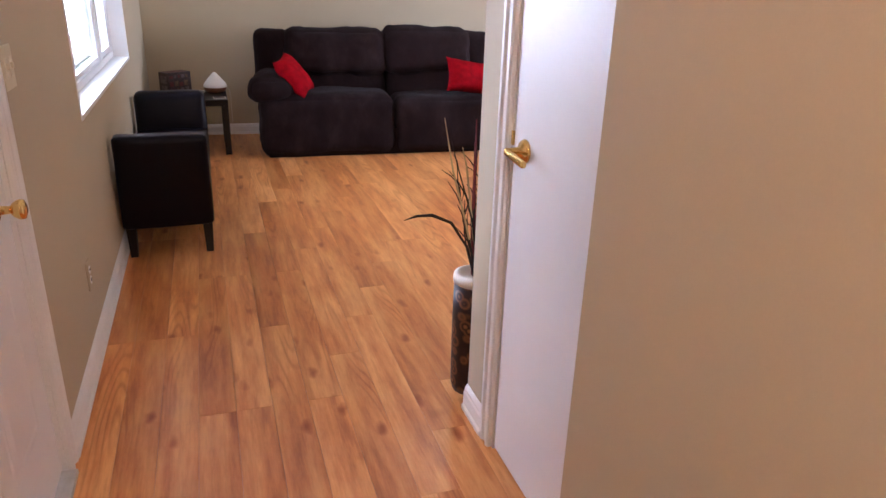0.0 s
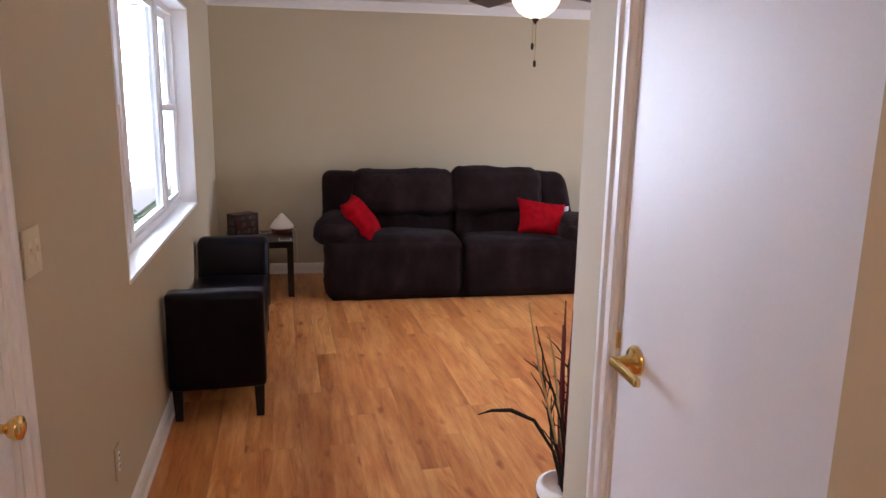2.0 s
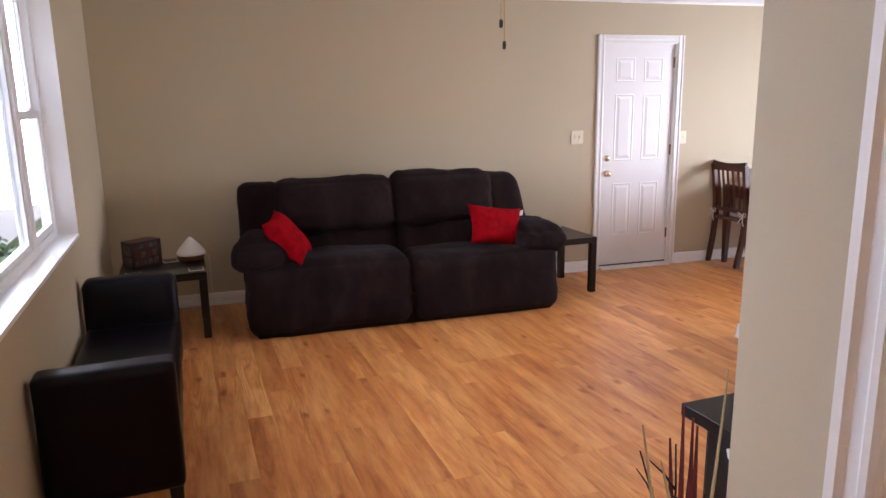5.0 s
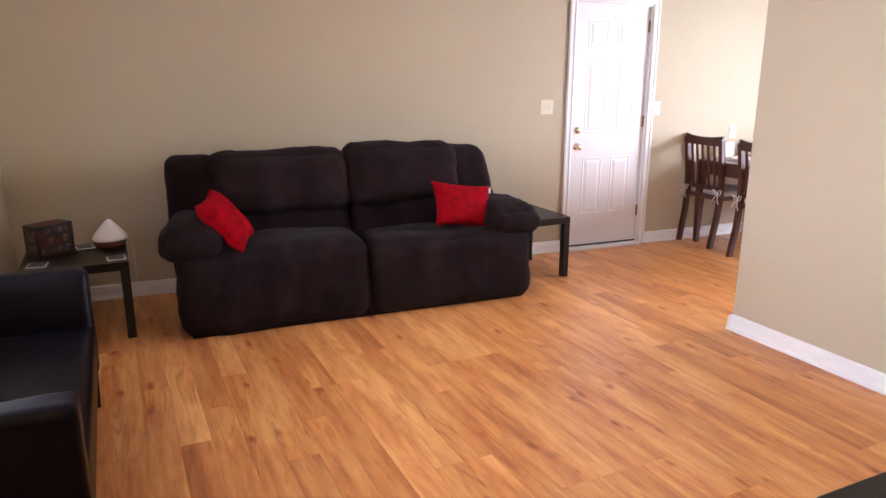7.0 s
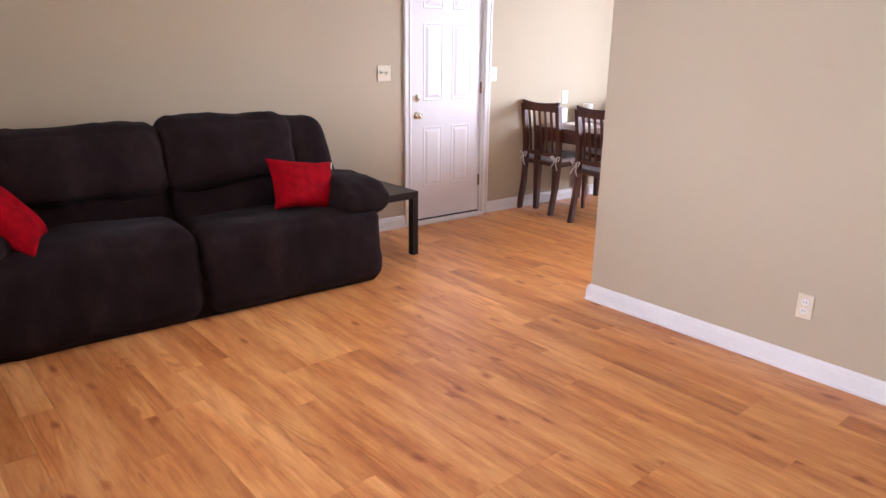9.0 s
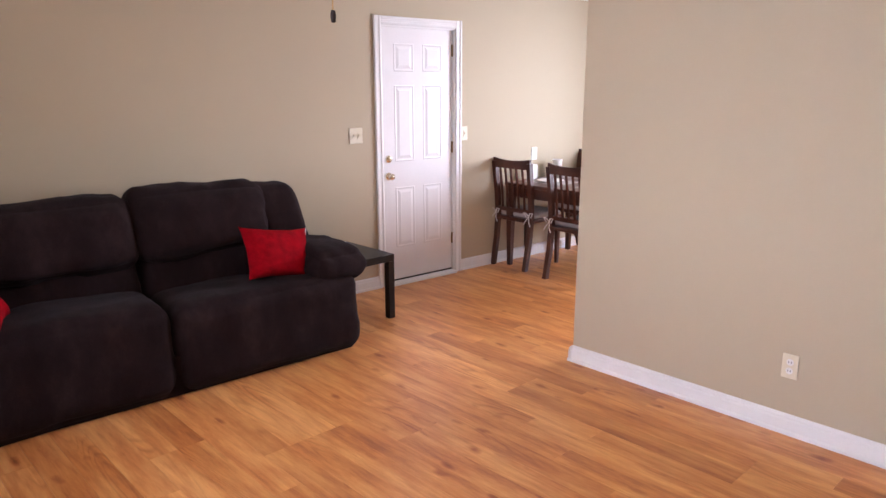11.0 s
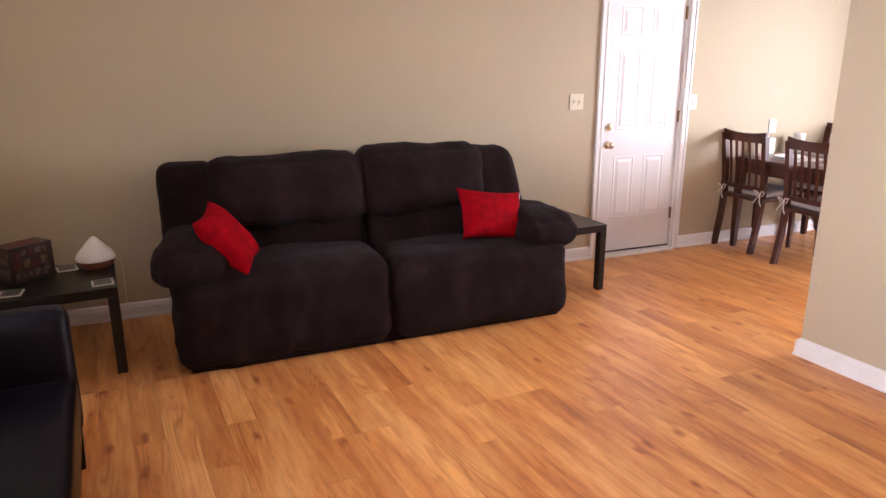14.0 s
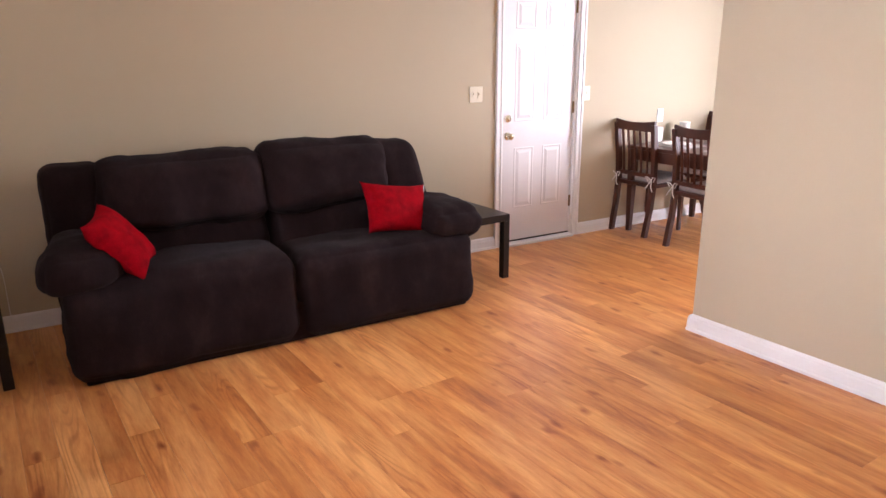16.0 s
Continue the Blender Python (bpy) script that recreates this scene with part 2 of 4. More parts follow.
def vase_material():
    m, nt, p = tree("patterned_brown_glaze")
    co = nt.nodes.new("ShaderNodeTexCoord").outputs["Object"]
    v = nt.nodes.new("ShaderNodeTexVoronoi")
    v.inputs["Scale"].default_value = 20.0
    nt.links.new(co, v.inputs["Vector"])
    n = noise_node(nt, co, 30.0)
    c = ramp(nt, v.outputs["Distance"], [(0.12, (0.30, 0.13, 0.05)), (0.24, (0.025, 0.011, 0.008)), (0.42, (0.22, 0.09, 0.035)), (0.55, (0.03, 0.013, 0.01))])
    nt.links.new(mix(nt, "MULTIPLY", 0.6, c, ramp(nt, n, [(0.3, (0.4, 0.4, 0.4)), (0.7, (1, 1, 1))])), p.inputs["Base Color"])
    p.inputs["Roughness"].default_value = 0.45
    p.inputs["Specular IOR Level"].default_value = 0.3
    return m


M_VASE = vase_material()

# ---- mesh helpers ----


def bm_mesh(name, bm, material, smooth=False):
    bmesh.ops.recalc_face_normals(bm, faces=bm.faces)
    me = bpy.data.meshes.new(name)
    bm.to_mesh(me)
    bm.free()
    me.materials.append(material)
    if smooth:
        for f in me.polygons:
            f.use_smooth = True
    return me


def part(name, bm, material, parent=None, label="", smooth=False):
    ob = new(name, bm_mesh(name, bm, material, smooth))
    ob.parent = parent
    return tagged(ob, label) if label else ob


def thing(name, m, label, category, group=""):
    ob = new(name)
    ob.empty_display_size = 0.1
    ob.matrix_world = m
    return tagged(ob, label, category, group)


def structure(name, bm, material, label="", category="wall"):
    return tagged(part(name, bm, material), label or name.replace("_", " "), category, kind="structure")


def add_box(bm, x0, x1, y0, y1, z0, z1):
    r = bmesh.ops.create_cube(bm, size=1.0)
    for v in r["verts"]:
        v.co = ((x0 + x1) / 2 + v.co.x * (x1 - x0), (y0 + y1) / 2 + v.co.y * (y1 - y0), (z0 + z1) / 2 + v.co.z * (z1 - z0))
    return r["verts"]


def boxes(*dims, bevel=0.0, segs=2):
    bm = bmesh.new()
    for d in dims:
        add_box(bm, *d)
    if bevel:
        bmesh.ops.bevel(bm, geom=bm.edges[:], offset=bevel, segments=segs, affect="EDGES", profile=0.5)
    return bm


def lathe(profile, n=24, axis="z"):
    bm = bmesh.new()
    rings = []
    for r, z in profile:
        ring = []
        for i in range(n):
            a = 2 * math.pi * i / n
            c, s = r * math.cos(a), r * math.sin(a)
            ring.append(bm.verts.new((c, s, z) if axis == "z" else (c, z, s) if axis == "y" else (z, c, s)))
        rings.append(ring)
    for a, b in zip(rings, rings[1:]):
        for i in range(n):
            bm.faces.new((a[i], a[(i + 1) % n], b[(i + 1) % n], b[i]))
    bm.faces.new(rings[0])
    bm.faces.new(rings[-1])
    return bm


def add_tube(bm, pts, radii, n=6):
    pts = [Vector(p) for p in pts]
    if isinstance(radii, (int, float)):
        radii = [radii] * len(pts)
    rings = []
    for i, (p, r) in enumerate(zip(pts, radii)):
        d = (pts[min(i + 1, len(pts) - 1)] - pts[max(i - 1, 0)]).normalized()
        side = d.cross(Vector((0.31, 0.17, 0.93)) if abs(d.z) < 0.9 else Vector((1, 0.1, 0))).normalized()
        up = side.cross(d)
        rings.append([bm.verts.new(p + (side * math.cos(2 * math.pi * k / n) + up * math.sin(2 * math.pi * k / n)) * r) for k in range(n)])
    for a, b in zip(rings, rings[1:]):
        for k in range(n):
            bm.faces.new((a[k], a[(k + 1) % n], b[(k + 1) % n], b[k]))
    bm.faces.new(rings[0])
    bm.faces.new(rings[-1])
    return bm


def tube(pts, radii, n=6):
    return add_tube(bmesh.new(), pts, radii, n)


def profile_run(profile, length):
    """A moulding: a profile of (out, up), run along x."""
    bm = bmesh.new()
    a = [bm.verts.new((0, -o, u)) for o, u in profile]
    b = [bm.verts.new((length, -o, u)) for o, u in profile]
    n = len(profile)
    for i in range(n):
        bm.faces.new((a[i], a[(i + 1) % n], b[(i + 1) % n], b[i]))
    bm.faces.new(a)
    bm.faces.new(b)
    return bm


def cushion(x0, x1, y0, y1, z0, z1, r=0.08, n=20, bulge=(0, 0.03, 0.02), wrinkle=0.006, seed=0.0, shape=None):
    """A soft rounded block, bulged along its axes and slightly creased."""
    h = Vector(((x1 - x0) / 2, (y1 - y0) / 2, (z1 - z0) / 2))
    c = Vector(((x0 + x1) / 2, (y0 + y1) / 2, (z0 + z1) / 2))
    r = min(r, *(k * 0.999 for k in h))
    bm = bmesh.new()
    bmesh.ops.create_cube(bm, size=2.0)
    bmesh.ops.subdivide_edges(bm, edges=bm.edges[:], cuts=n, use_grid_fill=True)
    for v in bm.verts:
        u = v.co.copy()
        # denser towards the rims
        u = Vector([math.sin(k * math.pi / 2) * 0.6 + k * 0.4 for k in u])
        q = Vector((u.x * h.x, u.y * h.y, u.z * h.z))
        inner = Vector([max(-(hk - r), min(hk - r, qk)) for qk, hk in zip(q, h)])
        d = q - inner
        if d.length > 1e-9:
            q = inner + d.normalized() * r
        fx, fy, fz = 1 - u.x ** 2, 1 - u.y ** 2, 1 - u.z ** 2
        q.x += math.copysign(bulge[0], u.x) * abs(u.x) * fy * fz
        q.y += math.copysign(bulge[1], u.y) * abs(u.y) * fx ** 0.5 * fz ** 0.7 if fx > 0 and fz > 0 else 0
        q.z += math.copysign(bulge[2], u.z) * abs(u.z) * fx ** 0.5 * fy ** 0.7 if fx > 0 and fy > 0 else 0
        if d.length > 1e-9:
            w = noise.noise(Vector((q.x * 5 + seed, q.y * 5, q.z * 7))) + 0.6 * noise.noise(Vector((q.x * 14, q.y * 14 + seed, q.z * 16)))
            q += d.normalized() * wrinkle * w
        q += c
        v.co = shape(q) if shape else q
    return bm


# ---- structure ----
ZC = 2.44
WX = -0.482   # window wall
DX0, NY = 3.605, 6.795   # knob-side jamb of the back door, on the far wall
TURN = -3.86   # the far wall is a little out of square
SLOPE = math.tan(radians(TURN))


def north_y(x):
    return NY + (x - DX0) * SLOPE


def on_north(x, z=0.0):
    """A place on the face of the far wall, its x along the wall and -y into the room."""
    return pose(x, north_y(x), z, 0, 0, TURN)


NW = north_y(WX)
bm = boxes((-0.65, 6.75, -1.12, 7.2, -0.12, -0.012))
floor = structure("floor", bm, M_UNDER, "orange-brown oak laminate plank floor with dark knots", "floor")
structure("ceiling", boxes((-0.65, 6.75, -1.12, 7.2, ZC, ZC + 0.12)), M_CEIL, "flat white painted ceiling", "ceiling")

WY0, WY1, WZ0, WZ1 = 3.36, 5.597, 0.877, 2.14
EY0, EY1, EZ = 1.26, 2.165, 2.05
structure("wall_west", boxes(
    (-0.65, WX, -1.0, EY0, 0, ZC), (-0.65, WX, EY0, EY1, EZ, ZC), (-0.65, WX, EY1, WY0, 0, ZC),
    (-0.65, WX, WY0, WY1, 0, WZ0 - 0.02), (-0.65, WX, WY0, WY1, WZ1 + 0.015, ZC), (-0.65, WX, WY1, NW - 0.003, 0, ZC)), M_WALL, "greige painted wall with the triple window")
DW, DZ = 0.735, 2.03
wn_ob = structure("wall_north", boxes((-4.27, 0, 0, 0.11, 0, ZC), (0, DW, 0, 0.11, DZ, ZC), (DW, 3.16, 0, 0.11, 0, ZC)), M_WALL, "greige painted wall behind the sofa")
wn_ob.matrix_world = on_north(DX0)
XH, YC, XP = 0.828, 2.165, 3.422
CY0, CY1 = 1.19, 1.925
structure("wall_hall_near", boxes((0.562, 1.3, -1.0, 1.02, 0, ZC)), M_WALL, "greige painted hall wall")
structure("wall_closet", boxes((XH, 0.95, 1.02, CY0, 0, ZC), (XH, 0.95, CY0, CY1, 2.05, ZC), (XH, 0.95, CY1, YC, 0, ZC)), M_WALL, "greige painted wall around the closet door")
structure("wall_living_south", boxes((0.95, XP, 2.04, YC, 0, ZC)), M_WALL, "greige painted wall behind the console")
structure("wall_partition", boxes((XP, XP + 0.12, 2.04, 4.815, 0, ZC), bevel=0.004), M_WALL, "greige painted partition before the dining room")
structure("wall_closet_inside", boxes((0.95, 1.6, 1.02, 1.06, 0, ZC), (1.6, 1.7, 1.02, 2.04, 0, ZC)), M_WALL, "plain wall inside the closet")
structure("wall_south", boxes((-0.65, 1.3, -1.12, -1.0, 0, ZC)), M_WALL, "plain greige wall closing the hall")
structure("wall_dining_south", boxes((XP + 0.12, 6.6, 2.97, 3.09, 0, ZC)), M_WALL, "plain greige wall closing the dining room")
structure("wall_east", boxes((6.6, 6.75, 3.0, 3.6, 0, ZC), (6.6, 6.75, 5.6, 6.58, 0, ZC), (6.6, 6.75, 3.6, 5.6, 2.1, ZC), (6.6, 6.75, 3.6, 5.6, 0, 0.35)), M_WALL, "greige dining room wall with a window opening")

BASE_P = [(0, 0), (0.022, 0), (0.022, 0.014), (0.016, 0.022), (0.016, 0.068), (0.012, 0.076), (0.012, 0.084), (0.006, 0.094), (0, 0.098)]


def baseboard(x, y, length, rz):
    ob = structure("baseboard", profile_run(BASE_P, length), M_TRIM, "white painted moulded baseboard", "baseboard")
    ob.matrix_world = pose(x, y, 0.0, 0, 0, rz)
    return ob


baseboard(WX, NW, (DX0 - WX) / math.cos(radians(TURN)) - 0.064, TURN)
dx = DX0 + (DW + 0.064) * math.cos(radians(TURN))
baseboard(dx, north_y(dx), 6.58 - dx, TURN)
baseboard(WX, EY1 + 0.065, NW - 0.025 - EY1 - 0.065, 90)
baseboard(XP, 4.815, 2.62, -90)
baseboard(XP + 0.12, 3.09, 1.725, 90)
baseboard(XP + 0.138, 4.815, 0.16, 180)
baseboard(XH, YC, YC - CY1 - 0.066, -90)
baseboard(XP - 0.023, YC, XP - 0.023 - XH, 180)
baseboard(0.562, 1.02, 2.0, -90)
baseboard(WX, -1.0, EY0 + 0.935, 90)

CROWN_P = [(0, 0), (0.01, 0), (0.014, 0.016), (0.030, 0.028), (0.052, 0.056), (0.062, 0.066), (0.066, 0.078), (0, 0.078)]


def crown(x, y, length, rz):
    ob = structure("crown_trim", profile_run(CROWN_P, length), M_TRIM, "white crown moulding under the ceiling", "trim")
    ob.matrix_world = pose(x, y, ZC - 0.079, 0, 0, rz)


crown(WX, NW, 6.6 - WX, TURN)
crown(WX, -1.0, 8.0, 90)
crown(XP, 4.815, 2.62, -90)

CASE_P = [(0, 0), (0.012, 0), (0.017, 0.008), (0.017, 0.018), (0.012, 0.024), (0.012, 0.040), (0.019, 0.048), (0.019, 0.062), (0, 0.064)]


def casing(parent, m, width, height, side=0.064):
    """Moulded casing round an opening; local x along the wall, -y into the room."""
    for name, mm, ln in (("casing_jamb", pose(0, 0, 0, 0, -90, 0), height + 0.064), ("casing_jamb", pose(width, 0, 0, 0, -90, 0) @ Matrix.Diagonal((1, 1, -1, 1)), height + 0.064), ("casing_head", pose(0, 0, height), width)):
        b = profile_run(CASE_P, ln)
        bmesh.ops.transform(b, matrix=m @ mm, verts=b.verts[:])
        part(name, b, M_TRIM, parent)


def sunk_panel(bm, x0, x1, z0, z1, y, d=0.007):
    """A low ogee rim and a raised field inside it, standing on the plane y and facing -y."""
    rows = [(0.0, 0.001), (0.008, -d * 0.35), (0.013, -d * 0.30), (0.019, 0.0005), (0.024, 0.0005), (0.048, -d * 0.75)]
    rings = [[bm.verts.new((x, y + h, z)) for x, z in ((x0 + k, z0 + k), (x1 - k, z0 + k), (x1 - k, z1 - k), (x0 + k, z1 - k))] for k, h in rows]
    for a, b in zip(rings, rings[1:]):
        for k in range(4):
            bm.faces.new((a[k], a[(k + 1) % 4], b[(k + 1) % 4], b[k]))
    bm.faces.new(rings[-1])
    bm.faces.new(rings[0][::-1])


def six_panel(width, height, cols, rows):
    """A panelled leaf, front face at y = 0."""
    bm = boxes((0, width, 0, 0.035, 0, height))
    for x0, x1 in cols:
        for z0, z1 in rows:
            sunk_panel(bm, x0, x1, z0, z1, 0.0)
    return bm


def round_knob(parent, m, material, length=0.062):
    k = lathe([(0.001, 0), (0.030, 0), (0.031, 0.005), (0.024, 0.010), (0.011, 0.014), (0.010, length * 0.5), (0.019, length * 0.6), (0.026, length * 0.78), (0.024, length * 0.93), (0.012, length), (0.001, length)], 20)
    bmesh.ops.transform(k, matrix=m, verts=k.verts[:])
    return part("door_knob", k, material, parent, "polished brass knob", smooth=True)


# back door beside the sofa
door = thing("door_1", on_north(DX0), "closed white six-panel exterior door with brass knob", "door")
tagged(door, kind="structure")
casing(door, Matrix(), DW, DZ - 0.0)
part("jamb", boxes((0, 0.012, 0, 0.12, 0, DZ), (DW - 0.012, DW, 0, 0.12, 0, DZ), (0.012, DW - 0.012, 0, 0.12, DZ - 0.012, DZ)), M_TRIM, door)
W6 = DW - 0.032
leaf = part("door_leaf", six_panel(W6, 1.985, [(0.115, 0.312), (0.398, 0.597)], [(0.262, 0.760), (0.960, 1.556), (1.655, 1.87)]), M_DOOR, door)
leaf.location = (0.016, 0.022, 0.035)
part("threshold", boxes((0.012, W6 + 0.02, -0.055, 0.10, 0.0, 0.022), bevel=0.004), M_TRIM, door, "white painted threshold")
part("weatherstrip", boxes((0.014, W6 + 0.018, 0.018, 0.06, 0.023, 0.034)), M_RUBBER, door, "dark rubber door sweep")
round_knob(leaf, pose(0.050, 0, 0.852, 90), M_KNOB)
dbolt = lathe([(0.001, 0), (0.028, 0), (0.029, 0.010), (0.022, 0.016), (0.001, 0.017)], 20)
bmesh.ops.transform(dbolt, matrix=pose(0.052, 0, 0.988, 90), verts=dbolt.verts[:])
part("deadbolt", dbolt, M_KNOB, leaf, "pale brass deadbolt turn", smooth=True)
part("thumb_turn", boxes((0.047, 0.057, -0.034, -0.016, 0.973, 1.003), bevel=0.003), M_KNOB, leaf)
for z in (0.22, 1.0, 1.78):
    part("hinge", boxes((W6 - 0.008, W6 + 0.014, -0.014, -0.001, z, z + 0.095), bevel=0.003), M_OLDBRASS, leaf, "aged brass hinge")

# entry door in the window wall
door = thing("door_2", pose(WX, EY0, 0, 0, 0, 90), "closed white panelled entry door with brass knob", "door")
tagged(door, kind="structure")
casing(door, Matrix(), EY1 - EY0, EZ)
part("jamb", boxes((0, 0.012, 0, 0.14, 0, EZ), (EY1 - EY0 - 0.012, EY1 - EY0, 0, 0.14, 0, EZ), (0.012, EY1 - EY0 - 0.012, 0, 0.14, EZ - 0.012, EZ)), M_TRIM, door)
WE = EY1 - EY0 - 0.032
leaf = part("door_leaf", six_panel(WE, 2.0, [(0.12, 0.40), (0.47, 0.75)], [(0.23, 0.76), (0.95, 1.56), (1.67, 1.88)]), M_DOOR, door)
leaf.location = (0.016, 0.012, 0.03)
part("threshold", boxes((0.012, WE + 0.02, -0.03, 0.13, 0.0, 0.02), bevel=0.004), M_METAL, door, "pale metal threshold")
round_knob(leaf, pose(WE - 0.115, 0, 0.865, 90), M_BRASS, 0.072)
dbolt = lathe([(0.001, 0), (0.028, 0), (0.029, 0.010), (0.022, 0.016), (0.001, 0.017)], 20)
bmesh.ops.transform(dbolt, matrix=pose(WE - 0.115, 0, 1.01, 90), verts=dbolt.verts[:])
part("deadbolt", dbolt, M_BRASS, leaf, "brass deadbolt", smooth=True)

# closet door
door = thing("door_3", pose(XH, CY1, 0, 0, 0, -90), "closed flush white closet door with brass lever", "door")
tagged(door, kind="structure")
WC = CY1 - CY0
casing(door, Matrix(), WC, 2.05)
part("jamb", boxes((0, 0.012, 0, 0.12, 0, 2.05), (WC - 0.012, WC, 0, 0.12, 0, 2.05), (0.012, WC - 0.012, 0, 0.12, 2.038, 2.05)), M_TRIM, door)
leaf = part("door_leaf", boxes((0.016, WC - 0.016, 0.002, 0.037, 0.012, 2.034), bevel=0.002), M_DOOR, door)
rose = lathe([(0.001, 0), (0.033, 0), (0.033, 0.004), (0.027, 0.012), (0.013, 0.018), (0.011, 0.047), (0.001, 0.048)], 24)
bmesh.ops.transform(rose, matrix=pose(0.092, 0.002, 1.03, 90), verts=rose.verts[:])
lev = part("door_lever", rose, M_BRASS, leaf, "polished brass lever handle", smooth=True)
hb = boxes((0.080, 0.180, -0.058, -0.042, 1.021, 1.040), bevel=0.005)
for v in hb.verts:
    v.co.z -= 0.020 * max(0, v.co.x - 0.12) / 0.08
    v.co.y += 0.012 * max(0, v.co.x - 0.14) / 0.05
part("lever_arm", hb, M_BRASS, leaf, "brass lever arm", smooth=False)
part("latch_plate", boxes((0.006, 0.016, -0.004, 0.006, 1.03, 1.07), bevel=0.001), M_BRASS, door, "brass strike plate")

# ---- triple window ----
win = thing("window_1", pose(WX, WY0, 0, 0, 0, 90), "triple white vinyl window with sashes either side of a fixed pane", "window")
tagged(win, kind="structure")
WW = WY1 - WY0
D0, D1 = 0.095, 0.155
part("window_sill", boxes((0, WW, -0.006, D1, WZ0 - 0.02, WZ0), bevel=0.003), M_TRIM, win, "white painted window sill")
part("window_jamb", boxes((0, 0.014, -0.003, D1, WZ0, WZ1)), M_TRIM, win)
part("window_jamb", boxes((WW - 0.014, WW, -0.003, D1, WZ0, WZ1)), M_TRIM, win)
part("window_head", boxes((0, WW, -0.003, D1, WZ1, WZ1 + 0.015)), M_TRIM, win)


def frame_ring(x0, x1, z0, z1, w, y0, y1, bevel=0.003):
    return boxes((x0, x0 + w, y0, y1, z0, z1), (x1 - w, x1, y0, y1, z0, z1), (x0 + w, x1 - w, y0, y1, z0, z0 + w), (x0 + w, x1 - w, y0, y1, z1 - w, z1), bevel=bevel)


def pane(parent, x0, x1, z0, z1, y):
    g = part("pane", boxes((x0, x1, y, y + 0.004, z0, z1)), M_GLASS, parent, "clear window glass")
    g.visible_shadow = False


MU = [(0.014, 0.60), (0.60, WW - 0.60), (WW - 0.60, WW - 0.014)]
for i, (a, b) in enumerate(MU):
    fr = part("window_frame", frame_ring(a, b, WZ0, WZ1, 0.042, D0, D1), M_VINYL, win)
    if i == 1:
        part("sash", frame_ring(a + 0.044, b - 0.044, WZ0 + 0.044, WZ1 - 0.044, 0.026, D0 + 0.012, D1 - 0.01), M_VINYL, fr)
        pane(fr, a + 0.07, b - 0.07, WZ0 + 0.07, WZ1 - 0.07, D0 + 0.03)
    else:
        zm = 1.515
        part("sash", frame_ring(a + 0.044, b - 0.044, WZ0 + 0.044, zm + 0.02, 0.036, D0 + 0.006, D0 + 0.030), M_VINYL, fr)
        part("sash", frame_ring(a + 0.044, b - 0.044, zm - 0.02, WZ1 - 0.044, 0.036, D0 + 0.032, D0 + 0.056), M_VINYL, fr)
        pane(fr, a + 0.078, b - 0.078, WZ0 + 0.08, zm - 0.015, D0 + 0.016)
        pane(fr, a + 0.078, b - 0.078, zm + 0.015, WZ1 - 0.08, D0 + 0.042)
        part("sash_lock", boxes(((a + b) / 2 - 0.03, (a + b) / 2 + 0.03, D0 - 0.004, D0 + 0.018, zm + 0.02, zm + 0.034), bevel=0.004), M_VINYL, fr)

win = thing("window_2", pose(6.6, 5.6, 0, 0, 0, -90), "plain white framed dining room window", "window")
tagged(win, kind="structure")
part("window_frame", frame_ring(0, 2.0, 0.35, 2.1, 0.05, 0.05, 0.11), M_VINYL, win)

# ---- switches and outlets ----


def wall_plate(name, m, width, rockers, label, toggles=True, material=None):
    ob = thing(name, m, label, "wall plate")
    part("cover", boxes((-width / 2, width / 2, -0.007, 0, -0.058, 0.058), bevel=0.003), material or M_PLATE, ob)
    for x in rockers:
        if toggles:
            part("switch_bezel", boxes((x - 0.011, x + 0.011, -0.009, -0.006, -0.026, 0.026)), M_PLATE, ob)
            part("switch_toggle", boxes((x - 0.005, x + 0.005, -0.016, -0.008, -0.004, 0.012), bevel=0.002), M_ROCKER, ob)
        else:
            for z in (-0.021, 0.021):
                s = part("socket", lathe([(0.001, 0), (0.016, 0), (0.016, 0.003), (0.001, 0.003)], 16), M_WHITEPL, ob)
                s.matrix_basis = pose(x, -0.006, z, 90)
                part("slot", boxes((x - 0.007, x - 0.005, -0.0105, -0.008, z - 0.004, z + 0.006)), M_SLOT, ob)
                part("slot", boxes((x + 0.005, x + 0.007, -0.0105, -0.008, z - 0.004, z + 0.006)), M_SLOT, ob)
    return ob


wall_plate("light_switch", on_north(3.362, 1.22), 0.116, (-0.023, 0.023), "ivory double light switch on the wall by the door")
wall_plate("light_switch", on_north(4.44, 1.19), 0.072, (0,), "ivory single light switch beside the door casing")
wall_plate("dining_outlet", on_north(5.31, 0.967), 0.072, (0,), "white outlet on the wall above the dining table", False, M_WHITEPL)
wall_plate("wall_outlet", pose(XP, 3.61, 0.33, 0, 0, -90), 0.072, (0,), "ivory duplex outlet low on the partition", False, M_PLATE)
wall_plate("hall_switch", pose(WX, 2.345, 1.20, 0, 0, 90), 0.116, (-0.023, 0.023), "tan double light switch by the entry door", True, M_ROCKER)
wall_plate("hall_outlet", pose(WX, 2.96, 0.33, 0, 0, 90), 0.072, (0,), "painted-over duplex outlet near the floor", False, M_WALL)

# ---- sofa ----
sofa = thing("reclining_sofa", pose(0.418, 5.985, 0, 0, 0, -3.26), "dark brown plush two-seat reclining sofa against the wall", "sofa")
part("base", boxes((0.04, 2.20, 0.03, 0.70, 0.0, 0.22), bevel=0.01), M_PLUSH, sofa)


def lean(k, y0, z0):
    def f(q):
        q.y += (q.z - z0) * k
        return q
    return f


